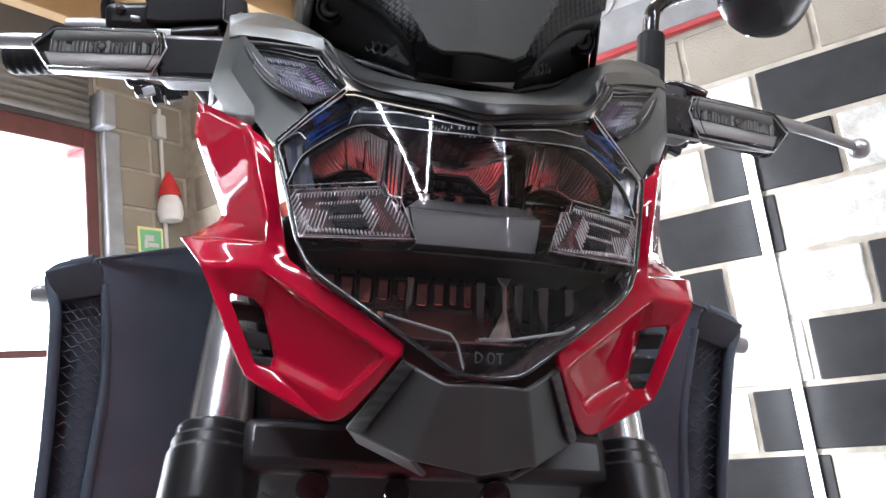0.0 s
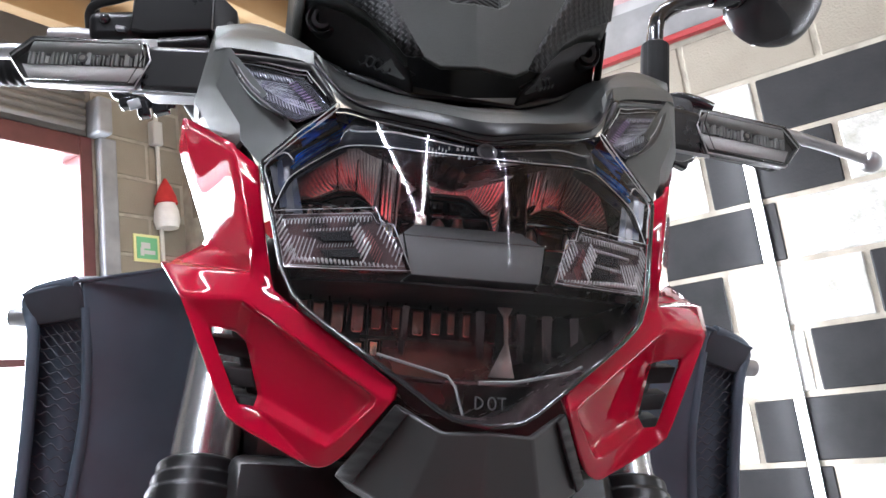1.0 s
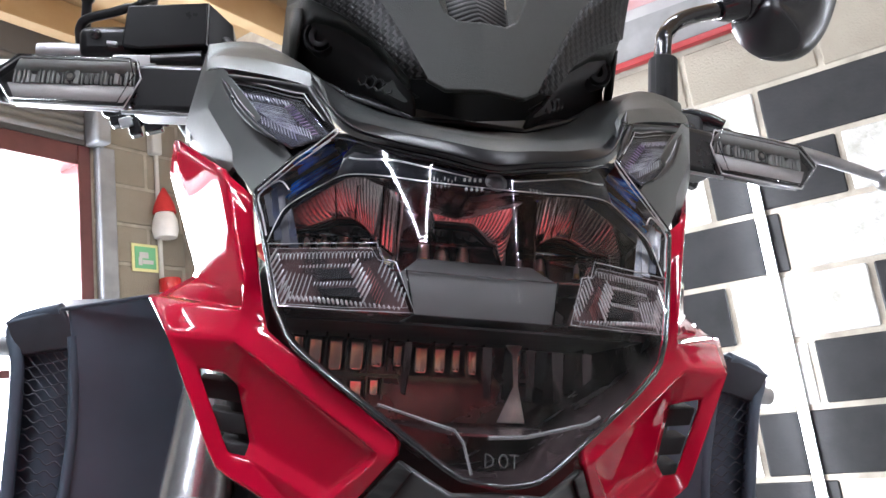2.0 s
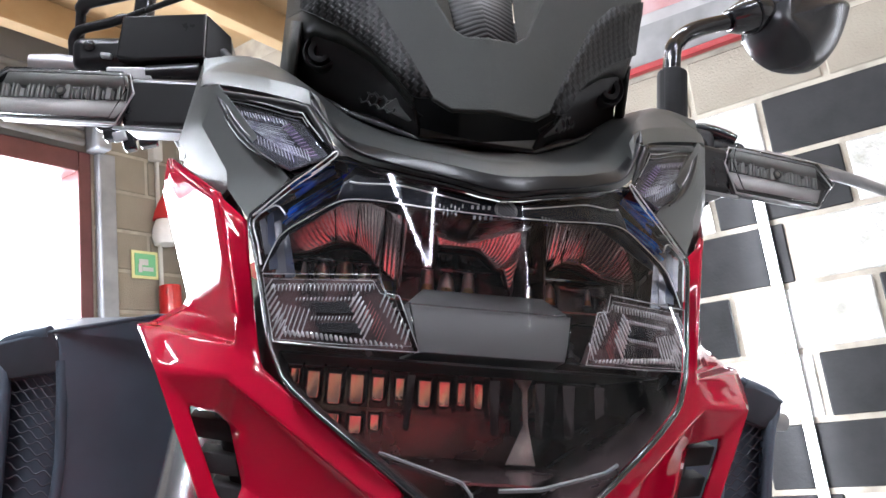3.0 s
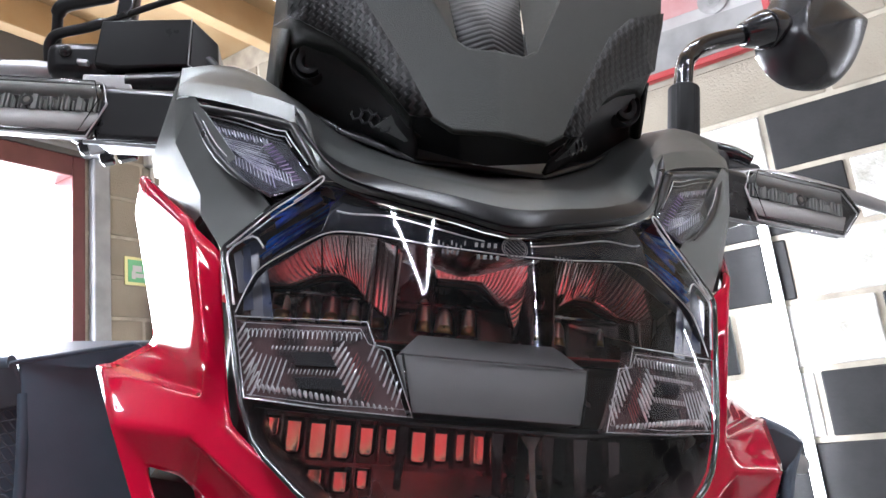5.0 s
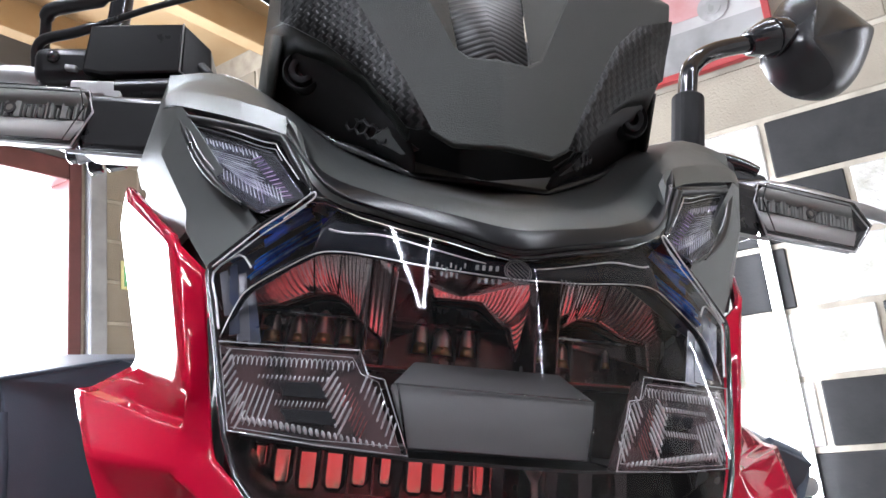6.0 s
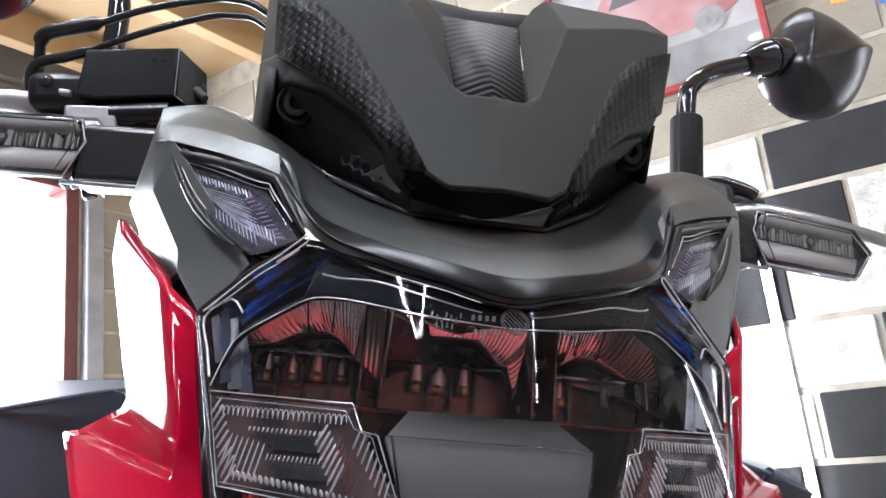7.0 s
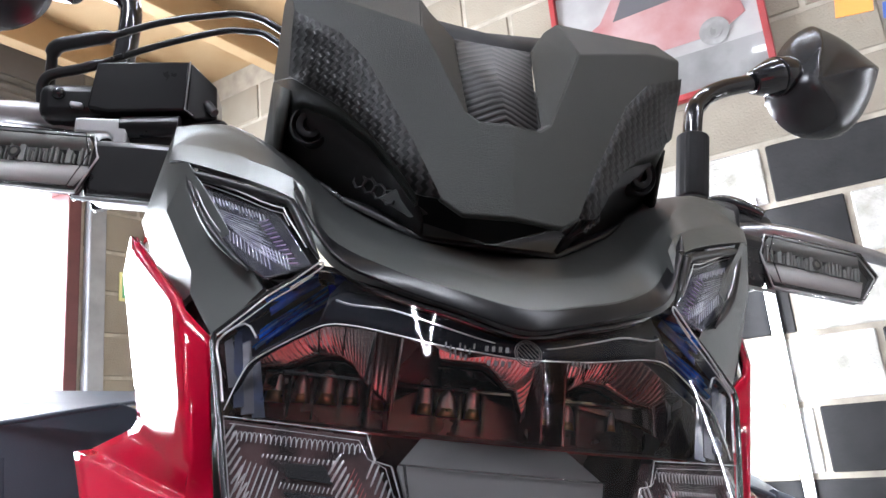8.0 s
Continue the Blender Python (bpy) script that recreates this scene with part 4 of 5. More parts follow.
hpart("bay_floor", bm, BEZEL, headlight, thick=1 * U, smooth=False)
# dark mask between the lens edge and the window
win = ((0, -5.3), (9, -5), (27, -2.6), (42, 0.4), (56, 3), (65.6, 2.8), (74.8, -1.8), (88.4, -10.6), (92.8, -17.5), (96.5, -30))


def window_z(x):
    return interp(win, x)


rows = []
for x in [-v for v in XS[:0:-1]] + XS:
    a = abs(x)
    if a > 96:
        continue
    zb = min(window_z(a), interp(TOP, a) - 1)
    zt = min(interp(TOP, a) - 0.5, zb + (40 if a <= 60 else 12 if a <= 65 else 2.2))
    rows.append([surf(x, zt + (zb - zt) * v, 6 + 3 * v) for v in (0, 0.33, 0.66, 1)])
hpart("lens_mask", loft(rows), MASK, headlight, "black mask inside the lens edge", thick=1 * U, angle=60)
# lower chamber: upright mirrored cells in two rows
CELL = material("smoked_reflector_metal", (0.62, 0.43, 0.39), 0.12, 1.0, 0.0, 0.25, 60)
for x, hw, zt, zb in ((-80, 3.4, -66, -75), (-71, 4.6, -66, -82), (-60.5, 4.9, -66, -84.5), (-49.5, 5.0, -66, -83.5), (-39, 4.2, -67, -81), (-28, 3.2, -67, -80), (-15.5, 4.6, -67, -83), (-5.5, 4.2, -67, -82), (3.2, 3.0, -67, -81),
                      (12, 3.4, -67, -82), (36, 3.0, -67, -80), (67, 2.6, -66, -76), (-60, 4.4, -87, -94), (-49, 4.4, -87, -97), (-39.5, 3.0, -86, -95)):
    rows = []
    for a in range(9):
        v = a / 8
        w = hw * (1 if v < 0.75 else math.sqrt(max(0.05, 1 - ((v - 0.75) / 0.27) ** 2)))
        rows.append([P(x + dx * w, 37 - 0.3 * dx * dx + 0.12 * math.sin(math.pi * v), zt + (zb - zt) * v) for dx in (-1, -0.5, 0, 0.5, 1)])
    hpart("reflector_cell", loft(rows), CELL, headlight, "upright bright reflector cell", thick=0.6 * U, angle=60)
    bm = bmesh.new()
    box(bm, (1.0 * U, 12 * U, (zt - zb + 3) * U), Matrix.Translation(P(x + hw + 0.8, 34, (zt + zb) / 2)))
    hpart("cell_wall", bm, GLOSS, headlight)
for x, w, turn in ((30, 7, 24), (41, 5, -18), (47, 8, 30), (56, 6, -26), (63, 7, 14), (72, 5, -30), (-24, 4, 20), (18, 5, -22)):
    bm = faces_mesh([P(-w / 2, 0, 0), P(w / 2, 0, 0), P(w / 2 * 0.7, 3, -27), P(-w / 2 * 0.8, 3, -26)], [(0, 1, 2, 3)])
    bmesh.ops.transform(bm, matrix=Matrix.Translation(P(x, 26, -67)) @ pose(0, 0, 0, 0, 0, turn), verts=bm.verts[:])
    hpart("blade", bm, SMOKED_METAL, headlight, "upright dark mirror blade", thick=0.8 * U, smooth=False)
bm = bmesh.new()
box(bm, (150 * U, 2 * U, 2 * U), Matrix.Translation(P(-2, 35, -84.6)))
hpart("cell_bar", bm, GLOSS, headlight)
bm = faces_mesh([P(-36, -22, -106), P(36, -22, -106), P(38, 50, -106), P(-38, 50, -106), P(-14, -60, -110), P(14, -60, -110)], [(0, 4, 5, 1, 2, 3)])
hpart("chamber_floor", bm, BOWL, headlight, "lower bezel of the lamp chamber", thick=1 * U, smooth=False)
bm = faces_mesh([P(-88, -12, -63), P(88, -12, -63), P(88, 62, -62), P(-88, 62, -62), P(-30, -44, -66), P(30, -44, -66)], [(0, 4, 5, 1, 2, 3)])
hpart("chamber_roof", bm, DEEP, headlight, thick=1 * U, smooth=False)
# inner lower shelf line and bright spur
bm = bmesh.new()
tube(bm, [surf(x, z, 3) for x, z in ((-44, -101), (-16, -109), (-13, -113), (-10, -124))], 0.7 * U, 6)
tube(bm, [surf(x, z, 3) for x, z in ((44, -101), (38, -104), (11, -110), (-4, -111))], 0.9 * U, 6)
hpart("moulded_line", bm, MOULDED, headlight, "clear moulded line")
bm = faces_mesh([P(22, 3, -68), P(30, 3, -68), P(27, 0, -73), P(25.5, -8, -88), P(27, -16, -105), P(14, -16, -105), P(23.5, -8, -88), P(24.5, 0, -73)], [(0, 1, 2, 7), (7, 2, 3, 6), (6, 3, 4, 5)])
hpart("spur", bm, SPUR, headlight, "bright metal spur", thick=1 * U)
# moulded marks near the lens top: bars in place of the unreadable marks
for x, z, w in tuple((-25.5 + 1.5 * i, -3.2 - 0.9 * ((i * 7) % 3), 0.6) for i in range(7)) + tuple((-24 + 1.6 * i, -6.6 - 0.5 * (i % 2), 0.6) for i in range(4)) + tuple((-12.6 + 2.2 * i, -3.6, 1.1) for i in range(4)) + tuple((-12 + 2.2 * i, -8.4, 1.1) for i in range(4)) + tuple((17 + 1.6 * i, -5.2, 0.8) for i in range(5)):
    bm = bmesh.new()
    box(bm, (w * U, 0.2 * U, 1.9 * U), Matrix.Translation(surf(x, z, -0.2)) @ pose(0, 0, 0, -15, 0, 18 if x > 0 else -18))
    hpart("moulded_mark", bm, MARK, headlight, "small pale moulded mark")
bm = bmesh.new()
for r in (4.6, 3.9):
    tube(bm, [surf(1 + r * math.cos(a), -4 + 0.95 * r * math.sin(a), -0.2) for a in (2 * math.pi * k / 28 for k in range(28))], 0.22 * U, 5, closed=True)
for k in range(-3, 4):
    w = math.sqrt(max(0.1, 12.5 - (k * 1.1) ** 2)) * 0.7
    tube(bm, [surf(1 + k * 0.78 - w, -4 + k * 0.78 + w, -0.2), surf(1 + k * 0.78 + w, -4 + k * 0.78 - w, -0.2)], 0.2 * U, 5)
hpart("moulded_ring", bm, MARK, headlight, "round moulded mark with slanting lines", angle=80)
# letters moulded on the foot of the lens
arc = [(math.sin(math.pi * k / 8), math.cos(math.pi * k / 8)) for k in range(9)]
for lines in ([[(-5.4, -1), (-5.4, 1)], [(-5.4 + 2.9 * u, v) for u, v in arc]],
              [[(1.2 + 1.5 * math.cos(math.pi * k / 8), math.sin(math.pi * k / 8)) for k in range(17)]],
              [[(3.6, 1), (7.0, 1)], [(5.3, 1), (5.3, -1)]]):
    bm = bmesh.new()
    for ln in lines:
        tube(bm, [surf(x, -118.8 + 2.3 * v, 1.2) for x, v in ln], 0.34 * U, 6)
    hpart("moulded_letter", bm, MARK, headlight, "grey letter moulded in the lens", angle=80)

# upper cowl round the position lights
E0 = [P(0, -55, 3), P(21, -48.5, 8.5), P(45, -35, 17), P(66, -22.5, 28), P(84.5, 1, 56), P(136, 39, 79), P(148, 53, 82)]
E1 = [P(0, -52, 11.5), P(21, -46, 16), P(45, -31, 24.5), P(70, -5, 40.5), P(87, 9, 68), P(141, 50, 91), P(148, 53, 82)]
E2 = [P(0, -24, 30), P(21, -18, 34), P(45, 0, 43), P(68, 20, 58), P(97, 42, 90), P(126, 72, 114), P(153, 76, 110)]
E3 = [P(0, 40, 60), P(21, 42, 63), P(45, 50, 70), P(68, 64, 84), P(98, 84, 108), P(126, 108, 122), P(163, 120, 100)]
rows = []
for r in (E0, E1, [a.lerp(b, 0.5) + P(0, 1.5, 1.5) for a, b in zip(E1, E2)], E2, E3):
    q = smooth_line([flip(r[1])] + r, 5)[5:]
    rows.append([flip(p) for p in q[:0:-1]] + q)
swept = [smooth_line(c, 4) for c in zip(*rows[1:])]
bm = loft([rows[0]] + [list(r) for r in zip(*swept)])
for sx in (-1, 1):
    f = (lambda p: p) if sx > 0 else flip
    pts = [P(136, 39, 79), P(91, 0.5, 18), P(107, 3, -3), P(121, 19.5, 15.5), P(123, 22.5, 26), P(148, 53, 82), P(153, 76, 110), P(160, 76, 58), P(130, 36, 10), P(124, 80, 120), P(141, 53, 91), P(126, 110, 124), P(163, 120, 100), P(168, 120, 62), P(142, 43, 56)]
    vs = [bm.verts.new(f(p)) for p in pts]
    for fc in ((0, 1, 4, 14), (0, 14, 5), (1, 2, 3, 4), (5, 14, 7), (14, 4, 8, 7), (5, 7, 6), (4, 3, 8), (6, 7, 13, 12)):
        bm.faces.new([vs[i] for i in fc])
bmesh.ops.remove_doubles(bm, verts=bm.verts[:], dist=0.0004)
cowl = hpart("upper_cowl", bm, GREY, label="satin dark grey cowl over the headlight", thick=3 * U, bevel=3.2 * U, segments=4, angle=180, limit=27)
cowl.modifiers["rounded_edges"].harden_normals = True

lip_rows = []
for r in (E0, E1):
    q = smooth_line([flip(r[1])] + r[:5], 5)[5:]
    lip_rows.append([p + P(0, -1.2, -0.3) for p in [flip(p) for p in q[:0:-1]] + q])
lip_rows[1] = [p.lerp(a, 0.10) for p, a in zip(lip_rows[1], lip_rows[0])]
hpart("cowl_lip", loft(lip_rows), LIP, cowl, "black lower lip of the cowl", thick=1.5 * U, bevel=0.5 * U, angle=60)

# meter visor
UPPER = [P(29, -22, 57), P(40, -10, 82), P(53, 3, 108), P(63, 12, 126), P(78, 22, 144), P(99, 33, 157)]
LOWER = [P(37, -14, 60), P(48, -4, 78), P(58, 6, 93), P(74, 18, 109), P(90, 30, 122), P(97, 41, 130)]
vp = [P(0, -31, 50), P(20, -27, 50), P(19, -7.5, 103), P(0, -13, 97), P(39, 18, 156), P(84, 36, 175), P(104, 42, 178), P(104, 72, 206), P(38, 55, 196), P(112, 88, 200), P(111, 88, 150), LOWER[5]] + UPPER + [P(13.5, -11, 97.4)]
bm = faces_mesh(vp, [(0, 1, 18, 3), (1, 12, 13, 2, 18), (2, 13, 14, 4), (4, 14, 15, 5), (5, 15, 16, 6), (6, 16, 17), (4, 5, 7, 8), (5, 6, 7), (6, 17, 10, 9), (6, 9, 7), (17, 11, 10)], mirror=True)
visor = hpart("meter_visor", bm, VISOR, label="textured dark grey plastic meter visor with a V groove", thick=3 * U, bevel=3.2 * U, segments=3, angle=180, crisp=True, limit=10)
for sx in (-1, 1):
    f = (lambda p: p) if sx > 0 else flip
    bm = loft([[f(a.lerp(b, -0.16) + P(0, 2.5, 0)), f(a.lerp(b, 0.1) + P(0, 1, 0)), f(a.lerp(b, 0.5) + P(0, 1.5, 0)), f(b)] for a, b in zip(UPPER, LOWER)])
    hpart("side_insert", bm, CARBON_SIDE, visor, "carbon-patterned insert", thick=2 * U, angle=60)
bm = faces_mesh([P(19, -7.5, 103), P(39, 18, 156), P(20, 41, 167), P(16.2, -1, 104), P(38, 55, 196), P(32, 60, 192), P(0, -13, 97), P(0, -8, 99.5), P(13.5, -11, 97.4), P(11.5, -5.5, 99.4)], [(0, 1, 2, 3), (1, 4, 5, 2), (8, 0, 3, 9), (6, 8, 9, 7)], mirror=True)
hpart("groove_wall", bm, VISOR, visor, thick=2 * U, bevel=2 * U, angle=180, crisp=True)
bm = faces_mesh([P(0, -7, 99), P(15, -3, 99), P(20.5, 41.5, 167), P(0, 41.5, 167)], [(0, 1, 2, 3)], mirror=True)
hpart("groove_floor", bm, CARBON, visor, "carbon-patterned groove floor", thick=2 * U)
bm = faces_mesh([P(0, 45, 166), P(22, 45, 167), P(33, 62, 190), P(0, 62, 187), P(33, 100, 184), P(0, 100, 180)], [(0, 1, 2, 3), (3, 2, 4, 5)], mirror=True)
hpart("meter_hood", bm, DEEP, visor, "black meter hood", thick=2 * U)
# recessed lower sides with bolts and honeycomb vents
for sx in (-1, 1):
    f = (lambda p: p) if sx > 0 else flip
    rim_in = [p + P(-1, 9 + 1.2 * i, -dz) for i, (p, dz) in enumerate(zip(LOWER, (2, 2, 2, 2.5, 5, 13)))]
    back_in = [P(30, 20, 47), P(44, 36, 58), P(58, 50, 68), P(76, 66, 82), P(94, 84, 88), P(111, 104, 98)]
    bm = loft([[f(a), f(b)] for a, b in zip(LOWER + [P(111, 88, 150)], rim_in + [P(110, 90, 138)])])
    hpart("visor_edge", bm, VISOR, visor, "rounded visor edge", thick=1.5 * U, angle=60)
    bm = loft([[f(a), f(a.lerp(b, 0.35) + P(-2, 3, 1)), f(b)] for a, b in zip(rim_in + [P(110, 90, 138)], back_in + [P(112, 110, 104)])])
    side_bm = faces_mesh([f(p) for p in (P(98, 46, 126), P(111, 88, 150), P(113, 112, 100), P(102, 84, 84), P(100, 60, 102))], [(0, 1, 2, 3, 4)])
    hpart("visor_side", side_bm, VISOR, visor, thick=2 * U)
    under = hpart("visor_underside", bm, DEEP, label="black recessed visor underside", thick=2 * U, angle=60)
    d = f(P(0.28, -1, -0.22)).normalized()
    c = f(P(86, 45.5, 110))
    turn = Matrix.Translation(c) @ d.to_track_quat("Z", "Y").to_matrix().to_4x4()
    bm = lathe([(7.6 * U, -14 * U), (7.8 * U, -4 * U), (9.2 * U, -1.5 * U), (10.6 * U, -3 * U), (10.6 * U, -14 * U)], 28, turn)
    b1 = hpart("bolt_boss", bm, DEEP, label="black recessed bolt boss", angle=60)
    bm = lathe([(7.2 * U, -12 * U), (7.2 * U, -2.6 * U), (6.6 * U, -1.2 * U), (5.4 * U, -1.0 * U), (3.6 * U, -1.6 * U), (3.3 * U, -5 * U), (0.1 * U, -5 * U)], 28, turn)
    hpart("bolt", bm, RUBBER, b1, "black socket bolt", angle=40)
    e1, e2 = Vector((0.49, 0.73, 0.47)), Vector((-0.30, -0.40, 0.86))
    bm = bmesh.new()
    for i in range(4):
        for j in range(2):
            if (i, j) == (0, 1):
                continue
            cc = Vector((45, 18, 68.5)) + e1 * (9.2 * i + 4.6 * j) + e2 * 5.6 * j
            tube(bm, [f(P(*(cc + e1 * 4.9 * math.sin(math.pi / 3 * k) + e2 * 3.4 * math.cos(math.pi / 3 * k)))) for k in range(6)], 0.75 * U, 5, closed=True)
    hpart("honeycomb_vent", bm, BLACK, label="black honeycomb vent")
    # grey flap below the vent
    bm = faces_mesh([f(P(*p)) for p in ((50, 24, 69.5), (43.5, 9, 69.5), (30, 2, 57.5), (36, 12, 58.5))], [(0, 1, 2, 3)])
    hpart("visor_flap", bm, CHIN, label="small satin grey flap under the visor", thick=1.5 * U, bevel=0.5 * U)

# red side panels
RP = [P(172, 106, 59), P(126, 17, 13), P(109, 6, -2), P(98.5, -6, -46), P(92, -20, -71), P(36, -70, -113), P(37, -71, -120), P(57, -37, -150), P(67, -30, -149.5),
      P(108, -13, -130), P(138, 0, -73.5), P(160, 47, -50), P(137, 44, -35), P(104.5, -14, -49), P(105, -12, -63), P(107, -17, -75.5), P(41, -68, -119.5),
      P(122, -3, -88), P(108.5, -8, -90.5), P(103.5, -10, -124), P(96, -12, -125), P(61, -39, -141), P(174, 116, 39)]
RF = [(1, 2, 3, 13), (13, 3, 4, 14), (14, 4, 15), (15, 4, 5, 16), (16, 5, 6), (0, 1, 13, 12), (12, 13, 14, 11), (11, 14, 15, 10), (10, 15, 18, 17),
      (10, 17, 19, 9), (9, 19, 20, 8), (20, 21, 8), (18, 15, 16, 21), (18, 21, 20), (16, 6, 7, 21), (21, 7, 8), (0, 12, 22)]
POD = (12, 13)
for sx in (-1, 1):
    f = (lambda p: p) if sx > 0 else flip
    bm = faces_mesh([f(p) for p in RP], RF)
    bmesh.ops.recalc_face_normals(bm, faces=bm.faces)
    if sum(fc.normal.y * fc.calc_area() for fc in bm.faces) > 0:
        bmesh.ops.reverse_faces(bm, faces=bm.faces[:])
    bm.faces.ensure_lookup_table()
    pod = [bm.faces[i] for i in POD]
    bmesh.ops.inset_region(bm, faces=[bm.faces[6]], thickness=4 * U, depth=-3 * U, use_even_offset=True)
    bmesh.ops.inset_region(bm, faces=pod, thickness=4.2 * U, depth=-4.6 * U, use_even_offset=True)
    rounded(bm, 0.84)
    lay = bm.edges.layers.float["crease_edge"]
    bm.faces.ensure_lookup_table()
    for e in bm.faces[5].edges[:] + bm.faces[0].edges[:]:
        e[lay] = 0.95
    panel = hpart("side_panel", bm, RED, label="glossy candy red headlight side panel with a slatted vent", thick=3 * U, front=True, angle=180, sub=3)
    outer, inner = (P(125, 5, -85), P(105, -3, -128)), (P(106, 1, -87), P(93, -4, -129))
    for t0, t1 in ((0.17, 0.37), (0.50, 0.70), (0.83, 1.0)):
        a, b, c, d = outer[0].lerp(outer[1], t0), inner[0].lerp(inner[1], t0), inner[0].lerp(inner[1], t1), outer[0].lerp(outer[1], t1)
        bm = faces_mesh([f(p) for p in (a, b, c, d, a + P(0, 12, 3), b + P(0, 12, 3))], [(0, 1, 2, 3), (0, 4, 5, 1)])
        hpart("vent_slat", bm, DEEP, panel, "broad black vent slat", thick=1.5 * U, bevel=1 * U)
    a, b = inner
    bm = faces_mesh([f(p) for p in (a + P(-2, 3, 0), b + P(-2, 3, 0), b + P(4, 6, 0), a + P(7, 6, 0), a + P(7, 16, 0), b + P(4, 16, 0))], [(0, 1, 2, 3), (3, 2, 5, 4)])
    hpart("vent_wall", bm, DEEP, panel, "black inner wall of the vent", thick=1.5 * U)

# inner fairing behind the gap between cowl and panel
for sx in (-1, 1):
    f = (lambda p: p) if sx > 0 else flip
    bm = faces_mesh([f(P(*p)) for p in ((108, 14, -8), (122, 30, 20), (140, 58, 46), (160, 92, 76), (166, 124, 58), (132, 70, -24))], [(0, 1, 2, 5), (2, 3, 4, 5)])
    hpart("inner_fairing", bm, BLACK, label="black inner fairing behind the side panel", thick=2 * U)

# chin cowl under the headlight
CP = [P(0, -86, -130), P(18, -84, -131), P(36, -70, -121), P(57, -36, -152), P(28, -64, -164), P(0, -76, -168), P(20, -50, -172), P(50, -10, -160)]
bm = faces_mesh(CP, [(0, 1, 4, 5), (1, 2, 3, 4), (4, 3, 7, 6)], mirror=True)
hpart("chin_cowl", bm, CHIN, label="satin dark grey chin cowl below the headlight", thick=3 * U, bevel=6 * U, segments=5, angle=180, crisp=True)

for sx in (-1, 1):
    f = (lambda p: p) if sx > 0 else flip
    a, b, c, d = P(35.5, -71.5, -121), P(56, -38, -151.5), P(49.5, -47, -154), P(30.8, -76, -124.5)
    bm = faces_mesh([f(p + P(0, -0.5, -0.15)) for p in (a, b, c, d)], [(0, 1, 2, 3)])
    hpart("chin_strip", bm, CARBON_STRIP, label="ribbed carbon-patterned strip", thick=1.4 * U, bevel=0.5 * U)

# fork, clamps
RAKE = Vector((0, -0.42, -0.907))
for sx in (-1, 1):
    f = (lambda p: p) if sx > 0 else flip
    c = f(P(131, 105, -145))
    bm = bmesh.new()
    rod(bm, c - RAKE * 150 * U, c + RAKE * 330 * U, 20 * U, seg=32)
    hpart("fork_tube", bm, SATIN_CHROME, label="polished chrome fork tube")
    q = RAKE.to_track_quat("Z", "Y").to_matrix().to_4x4()
    bm = lathe([(20.2 * U, 19 * U), (24 * U, 19 * U), (26 * U, 21 * U), (26 * U, 28 * U), (27.5 * U, 29 * U), (27.5 * U, 36 * U), (28.8 * U, 37.5 * U), (28.8 * U, 70 * U), (27 * U, 72.5 * U), (20.2 * U, 72.5 * U)], 36, Matrix.Translation(c) @ q)
    hpart("fork_clamp", bm, CLAMP, label="black lower fork clamp", bevel=2 * U)
    bm = bmesh.new()
    rod(bm, c + RAKE * 330 * U, c + RAKE * 650 * U, 26 * U, seg=32)
    hpart("fork_leg", bm, BLACK, label="black lower fork leg", bevel=3 * U)
bm = bmesh.new()
box(bm, (230 * U, 60 * U, 34 * U), Matrix.Translation(P(0, 96, -178)) @ pose(0, 0, 0, -25, 0, 0))
hpart("lower_bridge", bm, CLAMP, label="black lower fork bridge", bevel=8 * U, segments=3)
bm = bmesh.new()
box(bm, (226 * U, 50 * U, 150 * U), Matrix.Translation(P(0, 122, -90)))
hpart("head_tube_cover", bm, CLAMP, label="black plastic cover behind the headlight", bevel=12 * U)
for x, r in ((-70, 10), (-20, 8), (40, 9)):
    bm = bmesh.new()
    rod(bm, P(x, 60, -190), P(x, 72, -194), r * U, seg=20)
    hpart("bridge_bolt", bm, GLOSS, label="gloss black bridge bolt", bevel=1 * U)

# turn signals
SIGNAL_METAL = material("signal_reflector", (0.46, 0.45, 0.44), 0.55, 0.0, 0, 0.05, 50)
SIGNAL_DARK = material("signal_dark_plastic", (0.05, 0.05, 0.05), 0.3, 0.2, 0.3, 0.2, 60)
CLEAR_EDGE = material("pale_lens_edge", (0.62, 0.62, 0.62), 0.15, 0.2, 0.6, 0.3, 120)
SIGNAL_GREY = material("signal_grey_plastic", (0.33, 0.34, 0.33), 0.55, 0.0, 0.0, 0.2, 60)
LED_CHIP = material("led_chip", (0.20, 0.19, 0.17), 0.3)
HEX = ((0, 2.5), (5, 16), (88, 17.5), (103, 2.5), (86, -18), (8, -19.5))
